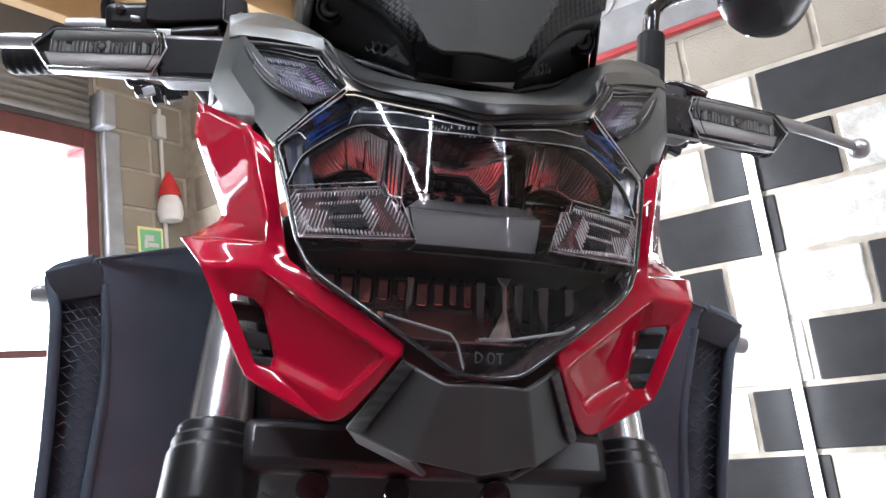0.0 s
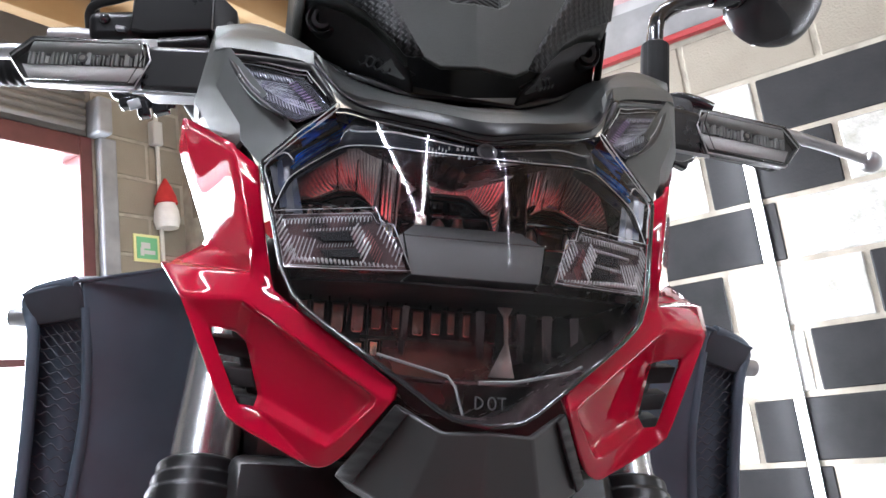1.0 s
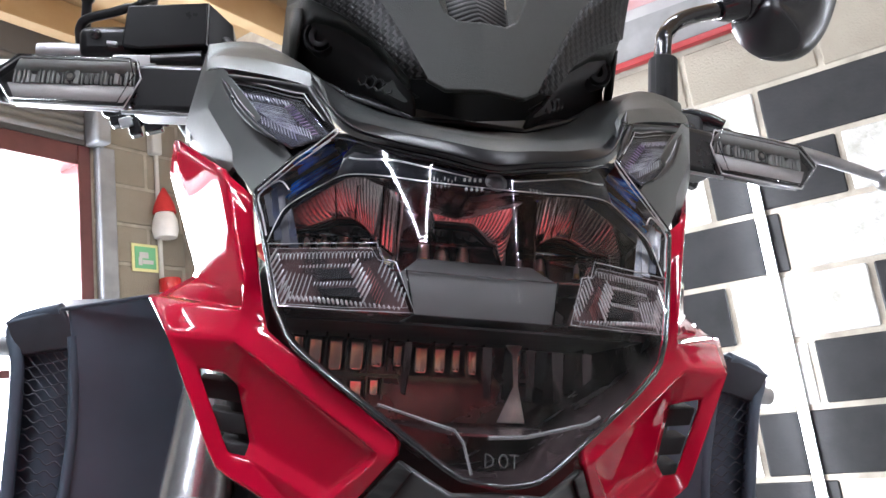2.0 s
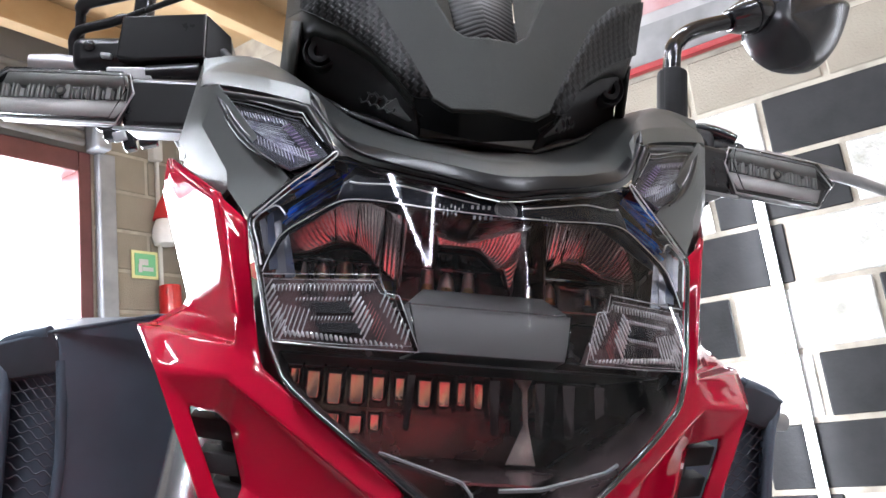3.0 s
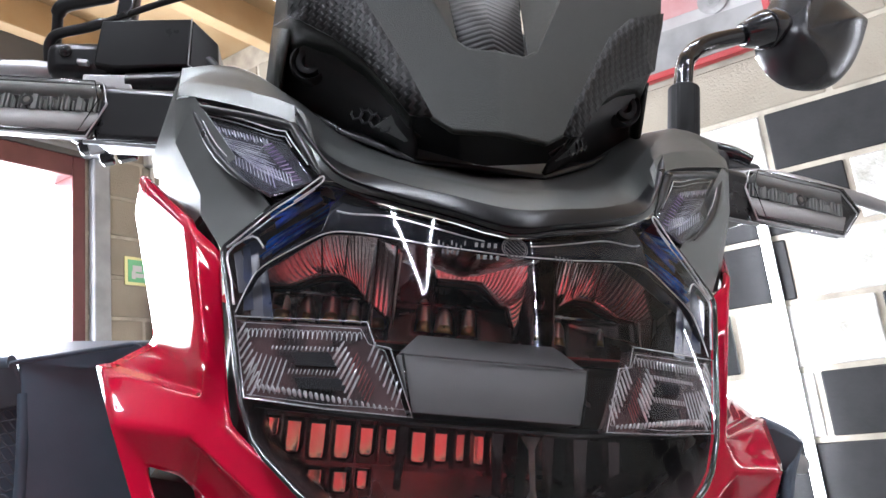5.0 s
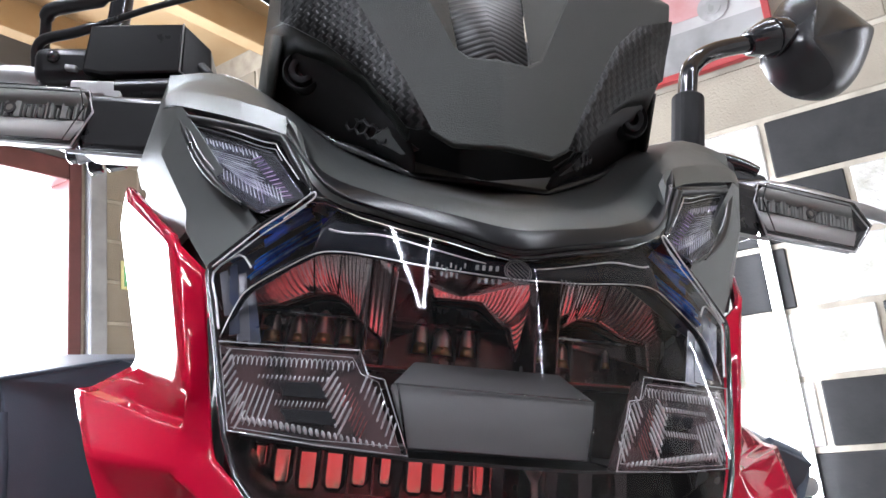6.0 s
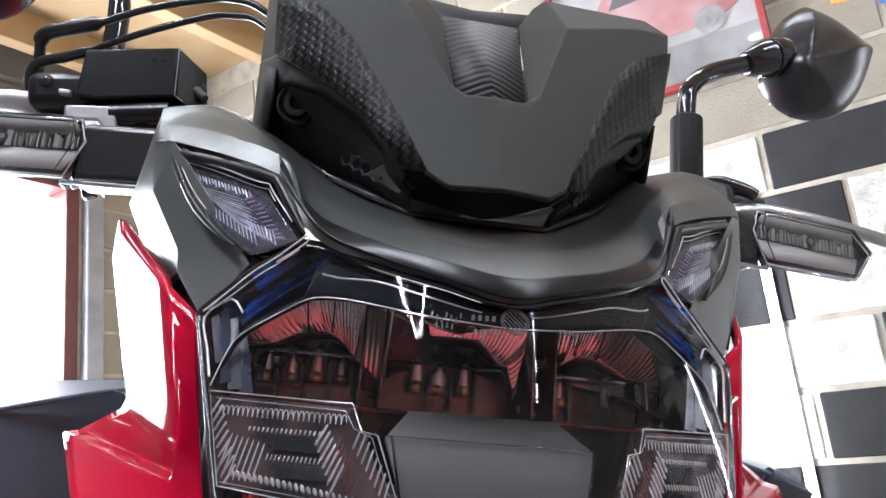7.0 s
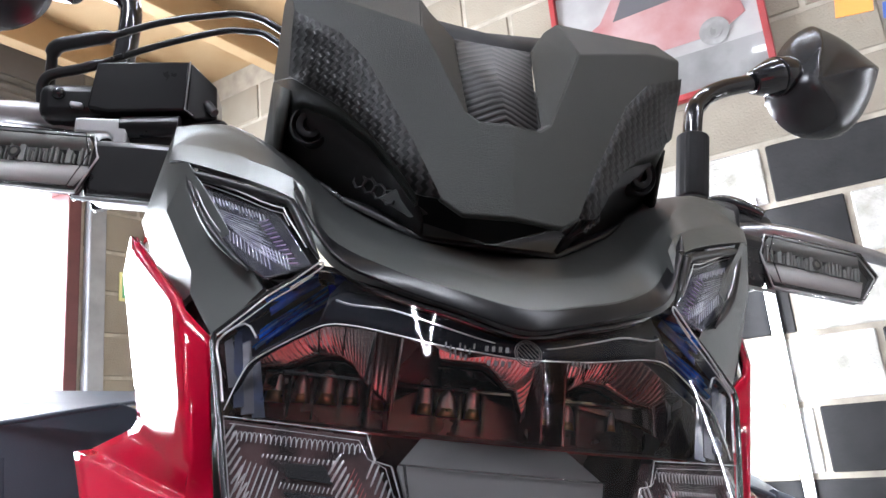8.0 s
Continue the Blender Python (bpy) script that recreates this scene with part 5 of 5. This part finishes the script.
for sx in (-1, 1):
    f = (lambda p: p) if sx > 0 else flip
    o = Vector((203, 130, 103))
    ax, up = Vector((0.976, 0.21, 0.0)), Vector((0, 0.10, 0.995))
    fw = ax.cross(up) * 1.0
    pt = lambda a, b, d: f(P(*(o + ax * a + up * b + fw * d)))
    ring = lambda d, k: [pt(51 + (a - 51) * k, -1 + (b + 1) * k, d) for a, b in HEX]
    bm = loft([ring(-26, 0.30), ring(-12, 0.72), ring(0, 1.0), ring(3, 1.02)], close=True)
    bm.faces.new([v for v in bm.verts[:6]])
    signal = hpart("turn_signal", bm, BLACK, label="smoked-lens LED turn signal on a short black stem", bevel=1.5 * U)
    bm = loft([ring(3, 1.0), ring(6.5, 0.985), ring(9, 0.93)], close=True)
    bm.faces.new([v for v in bm.verts[-6:]])
    sl = hpart("lens", bm, SMOKE, signal, "smoked clear lens", bevel=1.2 * U, front=True)
    sl.visible_shadow = False
    bm = bmesh.new()
    tube(bm, ring(3.5, 1.0), 0.8 * U, 6, closed=True)
    hpart("lens_edge", bm, CLEAR_EDGE, signal, "pale clear lens edge", angle=80)
    bm = bmesh.new()
    tube(bm, ring(8.2, 0.94), 0.45 * U, 5, closed=True)
    hpart("lens_bevel", bm, RIB, signal, "bevelled lens rim", angle=80)
    # tilted grey plates above and below a ribbed strip with the LED in its middle
    bm = loft([[pt(4, 8.0, 0), pt(7, 14, 5)], [pt(92, 8.5, 0), pt(86, 15, 5)]])
    hpart("upper_plate", bm, SIGNAL_GREY, signal, "grey inner plate", thick=1 * U)
    bm = loft([[pt(4, -1.5, 0), pt(9, -16, 5)], [pt(95, -0.5, 0), pt(84, -15, 5)]])
    hpart("lower_plate", bm, SIGNAL_METAL, signal, "pale grey lower reflector", thick=1 * U)
    bm = bmesh.new()
    bm.faces.new([bm.verts.new(p) for p in ring(-1, 0.99)])
    hpart("inner_plate", bm, SIGNAL_DARK, signal, "dark inner plate", thick=1 * U)
    bm = bmesh.new()
    for i in range(38):
        a = 6 + 86 * i / 38 + 0.5 * ((i * 7) % 3 - 1)
        w, h = ((0.5, 7.5), (0.9, 9.5), (0.6, 5.5), (1.2, 9.0), (0.4, 8.0))[(i * 3 + i // 7) % 5]
        if i % 13 == 5:
            w = 2.6
        box(bm, (w * U, 2.5 * U, h * U), Matrix.Translation(pt(a, 3.6 - 0.4 * (9.5 - h), 1)))
    hpart("rib_strip", bm, SIGNAL_GREY, signal, "finely ribbed strip")
    bm = bmesh.new()
    rod(bm, pt(50, 3.6, 1), pt(50, 3.6, 3), 3.8 * U, 3.6 * U, 20)
    led = hpart("led", bm, SIGNAL_DARK, signal, "round LED in a dark ring")
    bm = bmesh.new()
    rod(bm, pt(50, 3.6, 2.8), pt(50, 3.6, 3.4), 2.2 * U, 1.8 * U, 16)
    hpart("led_chip", bm, LED_CHIP, led, "pale LED chip")
    bm = bmesh.new()
    m = Matrix.Translation(f(P(180, 134, 100)))
    box(bm, (56 * U, 24 * U, 36 * U), m @ pose(0, 0, 0, 0, 0, sx * 12))
    hpart("stem", bm, CLAMP, signal, "black rubber stem", bevel=5 * U, segments=3)
    bm = bmesh.new()
    tube(bm, [f(P(162, 118, 80.5)), f(P(212, 126, 80.5))], 1.3 * U, 6)
    hpart("stem_seam", bm, ALU, signal)
    # cable clip under the stem
    bm = bmesh.new()
    for dx, dz, w, h in ((0, 0, 14, 12), (14, -3, 10, 16), (27, 1, 14, 9)):
        box(bm, (w * U, 10 * U, h * U), Matrix.Translation(f(P(224 + dx, 250, 120 + dz))) @ pose(0, 0, 0, 0, sx * 20, 0))
    tube(bm, [f(P(214, 256, 128)), f(P(236, 252, 124)), f(P(262, 252, 128)), f(P(276, 262, 150))], 5 * U, 8)
    clip = hpart("cable_clip", bm, GLOSS, label="black cable clip under the turn signal", bevel=2.5 * U, segments=2)
    if sx < 0:
        bm = bmesh.new()
        box(bm, (10 * U, 3 * U, 9 * U), Matrix.Translation(f(P(244, 243, 118))) @ pose(0, 0, 0, 0, -25, 0))
        hpart("clip_plate", bm, ALU, clip, "small silver plate", bevel=1 * U)

# handlebar, grips, levers
bm = bmesh.new()
tube(bm, smooth_line([flip(P(*p)) for p in ((380, 305, 163), (320, 296, 167), (200, 280, 156), (90, 272, 128))] + [P(*p) for p in ((90, 272, 128), (200, 280, 156), (320, 296, 167), (380, 305, 163))], 6), 14 * U, 14)
hpart("handlebar", bm, BLACK, label="black tapered handlebar")
for sx in (-1, 1):
    f = (lambda p: p) if sx > 0 else flip
    bm = bmesh.new()
    rr = []
    pts = []
    for i in range(41):
        pts.append(f(P(310 + 80 * i / 40, 294 + 12 * i / 40, 167 - 5 * i / 40)))
        rr.append((15 + 1.2 * (i % 4 in (1, 2))) * U)
    tube(bm, pts, rr, 14)
    hpart("grip", bm, RUBBER, label="black ribbed rubber grip", angle=50)
    up_by = -9 if sx < 0 else 0
    bm = bmesh.new()
    pts = smooth_line([f(P(*p)) for p in ((262, 268, 168 + up_by), (300, 245, 166 + up_by), (380, 248, 160 + up_by), (460, 264, 153 + up_by))], 8)
    tube(bm, pts, [(9 - 4.2 * i / (len(pts) - 1)) * U for i in range(len(pts))], 12)
    lever = hpart("lever", bm, ALU, label="silver hand lever with a ball end", angle=60)
    bm = bmesh.new()
    bmesh.ops.create_uvsphere(bm, u_segments=20, v_segments=14, radius=11 * U, matrix=Matrix.Translation(f(P(468, 266, 152 + up_by))))
    hpart("ball_end", bm, ALU, lever, "polished ball end", angle=80)
    bm = bmesh.new()
    box(bm, (52 * U, 46 * U, 36 * U), Matrix.Translation(f(P(240, 268, 172))))
    hpart("lever_perch", bm, BLACK, label="lever perch clamped on the handlebar", bevel=7 * U, segments=3)
    bm = bmesh.new()
    box(bm, (46 * U, 46 * U, 38 * U), Matrix.Translation(f(P(288, 290, 172))))
    hpart("switch_housing", bm, DEEP, label="black switch housing", bevel=8 * U, segments=3)
    bm = bmesh.new()
    tube(bm, smooth_line([f(P(*p)) for p in ((215, 262, 148), (200, 240, 128), (180, 215, 100), (150, 190, 60))], 6), 8 * U, 10)
    hpart("wire_loom", bm, RUBBER, label="black wire loom", angle=80)

bm = bmesh.new()
pts = smooth_line([P(234, 266, 182), P(252, 256, 190), P(270, 249, 186), P(284, 246, 180)], 6)
tube(bm, pts, [(8 - 2.5 * i / (len(pts) - 1)) * U for i in range(len(pts))], 12)
stub = hpart("clutch_lever_pivot", bm, GLOSS, label="gloss black clutch lever pivot", angle=60)
bm = bmesh.new()
bmesh.ops.create_uvsphere(bm, u_segments=16, v_segments=10, radius=8.5 * U, matrix=Matrix.Translation(P(250, 250, 172)))
hpart("adjuster", bm, GLOSS, stub, "round black adjuster", angle=80)

# brake fluid reservoir with hoses
bm = prism([(x * U, z * U) for x, z in ((-252, 213), (-189, 225), (-186, 186), (-238, 176), (-252, 177))], 48 * U, lambda x, z: 225 * U)
res = hpart("brake_reservoir", bm, LIP, label="satin black brake fluid reservoir with a chamfered end", bevel=1.6 * U, segments=2)
bm = prism([(x * U, z * U) for x, z in ((-188.5, 224.8), (-169, 213), (-165, 188), (-179, 182.5), (-185.6, 186))], 34 * U, lambda x, z: 225.4 * U + (x + 189 * U) * 0.55)
hpart("end_cap", bm, LIP, res, "black chamfered end", bevel=1.2 * U)
bm = bmesh.new()
tube(bm, [P(-188.6, 224.6, 224.6), P(-186, 224.6, 186.5), P(-180, 226.5, 183.2)], 0.55 * U, 6)
hpart("end_edge", bm, ALU, res, "thin silver edge", angle=80)
bm = bmesh.new()
rod(bm, P(-174, 236, 198), P(-166, 232, 190), 4.0 * U, 3.4 * U, 14)
hpart("union_bolt", bm, BLACK, res, "small dark metal union bolt", bevel=1 * U)
bm = bmesh.new()
box(bm, (92 * U, 46 * U, 24 * U), Matrix.Translation(P(-200, 258, 172)) @ pose(0, 0, 0, 0, -9, 0))
hpart("master_cylinder", bm, LIP, label="black brake master cylinder", bevel=8 * U, segments=3)
bm = bmesh.new()
tube(bm, [P(-228, 233, 168), P(-188, 231, 175)], 8 * U, 12)
hpart("cylinder_bore", bm, LIP, label="black round cylinder bore", angle=60)
bm = bmesh.new()
box(bm, (46 * U, 40 * U, 28 * U), Matrix.Translation(P(-266, 252, 184)) @ pose(0, 0, 0, 0, -9, 0))
pivot = hpart("brake_lever_pivot", bm, LIP, label="black brake lever pivot body", bevel=8 * U, segments=3)
bm = bmesh.new()
box(bm, (8 * U, 6 * U, 3.4 * U), Matrix.Translation(P(-260, 229, 178.5)))
hpart("contact_plate", bm, ALU, pivot, "small silver contact plate", bevel=0.8 * U)
bm = bmesh.new()
bmesh.ops.create_uvsphere(bm, u_segments=16, v_segments=10, radius=5 * U, matrix=Matrix.Translation(P(-275, 233, 187)))
hpart("pivot_screw", bm, GLOSS, pivot, "gloss black pivot screw", angle=80)
bm = bmesh.new()
tube(bm, [P(-258, 256, 176), P(-275, 250, 176), P(-300, 248, 175), P(-322, 249, 173)], [6 * U, 8.5 * U, 8.5 * U, 7.5 * U], 14)
hpart("lever_root", bm, PERCH, pivot, "silver root of the brake lever", angle=60)
bm = prism([(x * U, z * U) for x, z in ((-258, 168.5), (-224, 173), (-219.5, 146), (-228.5, 145), (-231, 149), (-231, 156.5), (-235, 160), (-247, 158), (-257, 158))], 16 * U, lambda x, z: 226 * U)
hpart("perch_bracket", bm, PERCH, label="pale grey hollow lever bracket", bevel=1.8 * U, segments=3)
bm = bmesh.new()
pts = smooth_line([P(*p) for p in ((-290, 252, 196), (-291, 248, 214), (-288, 240, 226), (-272, 236, 232), (-247, 232, 240), (-212, 222, 252), (-173, 214, 261), (-152, 205, 259), (-130, 198, 250), (-84, 190, 215), (-60, 184, 165))], 6)
tube(bm, pts, [(4.0 if k < 10 else 5.4 if k < 24 else 2.7) * U for k in range(len(pts))], 10)
hpart("brake_hose", bm, CLAMP, label="black rubber brake hose", angle=80)
bm = bmesh.new()
pts = smooth_line([P(*p) for p in ((-290, 252, 176), (-292, 248, 188), (-293, 246, 198), (-287, 242, 205), (-265, 236, 211), (-242, 230, 220), (-208, 220, 233), (-170, 212, 246), (-150, 205, 246), (-129, 198, 239), (-84, 190, 200), (-64, 184, 150))], 6)
tube(bm, pts, [(3.9 if k < 28 else 2.5) * U for k in range(len(pts))], 10)
hpart("brake_hose", bm, CLAMP, label="black rubber brake hose", angle=80)

# mirrors
for sx in (-1, 1):
    f = (lambda p: p) if sx > 0 else flip
    bm = bmesh.new()
    low = Vector() if sx > 0 else P(-11, 0, -29)
    bend = ((250, 300, 210), (252, 302, 285), (262, 308, 312), (290, 316, 336), (350, 324, 362)) if sx > 0 else ((258, 298, 200), (261, 301, 285), (270, 308, 314), (296, 316, 328), (339, 324, 334))
    tube(bm, smooth_line([f(P(*p)) for p in bend], 8), 9 * U, 14)
    mir = hpart("mirror", bm, GLOSS, label="black rear-view mirror on a bent stem", angle=80)
    bm = bmesh.new()
    rod(bm, f(P(*bend[0])) - P(0, 0, 2), f(P(*bend[1])) - P(0, 0, 13 if sx > 0 else 40), 15 * U, 15 * U, 20)
    hpart("boot", bm, RUBBER, mir, "black rubber boot", bevel=3 * U, segments=3)
    bm = bmesh.new()
    rod(bm, f(P(326, 320, 352) + low), f(P(352, 322, 364) + low), 12 * U, 21 * U, 24)
    rod(bm, f(P(352, 322, 364) + low), f(P(372, 326, 372) + low), 21 * U, 20 * U, 24)
    hpart("ball_joint", bm, GLOSS, mir, "gloss black ball joint", bevel=2 * U)
    # domed shell with two ridges that run from the joint to the top and to the outer tip
    rim = [(357, 346, 370), (370, 346, 403), (388, 346, 433), (409, 347, 448), (447, 348, 445), (474, 350, 430), (496, 352, 411), (487, 350, 379), (466, 348, 342), (437, 346, 317), (393, 346, 312), (369, 346, 326), (356, 346, 346)]
    lift = (0, 0, 2, 9, 0, 1, 12, 0, 0, 1, 1, 0, 0)
    rows = []
    for k, yo, b in ((1.0, 0, 0.0), (0.99, -6, 0.15), (0.90, -16, 0.6), (0.66, -29, 1.0), (0.36, -40, 0.7), (0.14, -46, 0.2)):
        rows.append([f(P(384 + (x - 384) * k, y + yo - b * l, 356 + (z - 356) * k) + low) for (x, y, z), l in zip(rim, lift)])
    bm = loft(rows, close=True)
    n = len(rim)
    bm.faces.new(bm.verts[-n:])
    bm.verts.index_update()
    lay = bm.edges.layers.float.new("crease_edge")
    for e in bm.edges:
        i, j = (v.index for v in e.verts)
        if len(e.link_faces) < 2:
            e[lay] = 1.0
        elif abs(i - j) == n and i % n in (3, 6) and i < 4 * n:
            e[lay] = 0.62
    hpart("shell", bm, SATIN, mir, "satin black shell with two ridges", angle=180, sub=3)
    bm = faces_mesh([f(P(400 + (p[0] - 400) * 0.93, p[1] + 0.5, 368 + (p[2] - 368) * 0.93) + low) for p in rim], [tuple(range(len(rim)))])
    hpart("mirror_glass", bm, CHROME, mir, "silvered mirror glass", thick=1.5 * U, smooth=False)


# meter bracket that closes the gap under the visor
bm = faces_mesh([P(0, 4, 46), P(30, 12, 48), P(66, 44, 72), P(98, 76, 100), P(104, 110, 150), P(98, 120, 190), P(0, 100, 175), P(0, 70, 60), P(98, 120, 110)],
                [(0, 1, 2, 7), (2, 3, 8, 7), (3, 4, 8), (4, 5, 8), (7, 8, 5, 6)], mirror=True)
hpart("meter_bracket", bm, LIP, label="black meter bracket behind the visor", thick=3 * U, bevel=3 * U)

# radiator shrouds
GRID = material("grille_plastic", (0.055, 0.060, 0.075), 0.4, 0, 0, 0.2, 40)
for sx in (-1, 1):
    f = (lambda p: p) if sx > 0 else flip
    inner = [P(185, 205, -24), P(246, 190, -42), P(233, 196, -92), P(230, 200, -141), P(233, 205, -222), P(238, 215, -340), P(150, 260, -340), P(120, 270, -140), P(130, 260, -40)]
    bm = faces_mesh([f(p) for p in inner], [tuple(range(9))])
    shroud = hpart("radiator_shroud", bm, SHROUD, label="dark blue-black radiator shroud with a wavy grille", thick=4 * U, bevel=3 * U)
    top = [P(185, 205, -24), P(246, 188, -42), P(288, 198, -55), P(304, 330, -20), P(150, 330, -5)]
    bm = faces_mesh([f(p) for p in top], [(0, 1, 2, 3, 4)])
    hpart("top_cover", bm, SHROUD, shroud, "dark shroud top", thick=3 * U, bevel=2 * U)
    rimo = [P(284, 205, -55), P(276, 202, -84), P(270, 202, -140), P(266, 204, -222), P(268, 212, -340)]
    rimi = [P(241, 196, -62), P(236, 198, -94), P(232, 202, -141), P(235, 206, -222), P(240, 216, -340)]
    bm = faces_mesh([f(p) for p in (P(288, 198, -55), P(248, 188, -44), P(236, 197, -68), P(277, 202, -78))], [(0, 1, 2, 3)])
    hpart("lip", bm, GRID, shroud, "grey moulded lip", thick=4 * U, bevel=2 * U)
    bm = bmesh.new()
    tube(bm, smooth_line([f(p) for p in rimi], 4), 4 * U, 8)
    hpart("grille_edge", bm, SHROUD, shroud, angle=80)
    bm = bmesh.new()
    tube(bm, smooth_line([f(p) for p in [P(250, 192, -44)] + rimo], 4), 4.5 * U, 8)
    hpart("grille_edge", bm, SHROUD, shroud, angle=80)
    bm = loft([[f(p) + P(0, 12, 0) for p in smooth_line(rimo, 4)], [f(p) + P(0, 12, 0) for p in smooth_line(rimi, 4)]])
    hpart("grille_back", bm, SHROUD, shroud, "dark blue grille backing", thick=2 * U)
    so, si = smooth_line(rimo, 10), smooth_line(rimi, 10)
    for k in range(3, 40):
        a, b = f(so[k]), f(si[k])
        bm = bmesh.new()
        way = 1 if k % 2 else -1
        tube(bm, [a.lerp(b, 0.05 + 0.9 * i / 20) + P(0, 4, way * 1.7 * math.sin(i / 20 * 6 * math.pi) + 5 * (i / 20 - 0.5) * -1) for i in range(21)], 0.55 * U, 5)
        hpart("grille_bar", bm, GRID, shroud, angle=80)
    bm = faces_mesh([f(p) for p in rimo + [p + P(26, 140, 0) for p in rimo]], [(i, i + 1, i + 6, i + 5) for i in range(4)])
    hpart("outer_side", bm, SHROUD, shroud, thick=3 * U, bevel=2 * U)
    bm = bmesh.new()
    rod(bm, f(P(284, 214, -70)), f(P(298, 216, -71)), 8 * U, 7 * U, 20)
    hpart("bolt", bm, ALU, shroud, "bright bolt")

# front wheel, mudguard, engine and tail, which carry the front
AX = P(0, -190, -712)


def wheel(name, centre, r, label):
    bm = bmesh.new()
    ring = [centre + Vector((0, math.cos(a) * r, math.sin(a) * r)) for a in [2 * math.pi * k / 64 for k in range(64)]]
    tube(bm, ring, 62 * U, 16, closed=True)
    w = hpart(name, bm, RUBBER, label=label, angle=80)
    bm = bmesh.new()
    tube(bm, [centre + (p - centre) * 0.84 for p in ring], 30 * U, 10, closed=True)
    hpart("rim", bm, GLOSS, w, "black alloy rim", angle=80)
    for k in range(5):
        a = 2 * math.pi * k / 5
        bm = bmesh.new()
        rod(bm, centre, centre + Vector((0, math.cos(a), math.sin(a))) * r * 0.8, 20 * U, 13 * U, 10)
        hpart("spoke", bm, GLOSS, w)
    bm = bmesh.new()
    rod(bm, centre + P(-110, 0, 0), centre + P(110, 0, 0), 22 * U, seg=20)
    hpart("axle", bm, ALU, w, "silver axle")
    return w


wheel("front_wheel", AX, 278 * U, "black front wheel on the concrete floor")
rows = []
for k in range(19):
    a = radians(20 + 130 * k / 18)
    r = 366 * U
    rows.append([AX + Vector((x * U, math.cos(a + 0.05) * (r - abs(x) ** 2.2 * 0.006 * U), math.sin(a + 0.05) * (r - abs(x) ** 2.2 * 0.006 * U))) for x in (-78, -66, -44, -22, 0, 22, 44, 66, 78)])
hpart("mudguard", loft(rows), RED, label="glossy red front mudguard", thick=4 * U, angle=60)
wheel("rear_wheel", P(0, 1420, -712), 278 * U, "black rear wheel on the concrete floor")
bm = bmesh.new()
box(bm, (300 * U, 460 * U, 420 * U), Matrix.Translation(P(0, 620, -560)))
hpart("engine", bm, BLACK, label="black engine block", bevel=40 * U, segments=3)
bm = bmesh.new()
box(bm, (250 * U, 70 * U, 330 * U), Matrix.Translation(P(0, 330, -330)))
hpart("radiator", bm, BLACK, label="black radiator", bevel=6 * U)
rows = []
for y, w, z0, z1 in ((290, 90, 60, 40), (360, 170, -60, 110), (520, 190, -90, 150), (700, 150, -90, 120), (820, 110, -80, 50)):
    rows.append([P(w * math.cos(a), y, (z0 + z1) / 2 + (z1 - z0) / 2 * math.sin(a) - 20) for a in [2 * math.pi * k / 24 for k in range(24)]])
hpart("fuel_tank", loft(rows, close=True), RED, label="glossy red fuel tank", angle=60)
bm = bmesh.new()
box(bm, (210 * U, 700 * U, 90 * U), Matrix.Translation(P(0, 1130, -40)))
hpart("seat", bm, RUBBER, label="black padded seat", bevel=40 * U, segments=4)
bm = bmesh.new()
for sx in (-1, 1):
    tube(bm, [P(sx * 130, 620, -640), P(sx * 110, 1420, -712)], 28 * U, 10)
    tube(bm, [P(sx * 60, 200, -20), P(sx * 130, 480, -300), P(sx * 140, 640, -560)], 24 * U, 10)
hpart("swingarm", bm, BLACK, label="black swingarm and frame tubes", angle=80)
foot = (LOCAL.inverted() @ BASE.inverted() @ Vector((0.22, 1.05, 0.012)))
bm = bmesh.new()
tube(bm, [P(130, 700, -700), foot], 14 * U, 10)
hpart("side_stand", bm, BLACK, label="black side stand resting on the floor", angle=80)
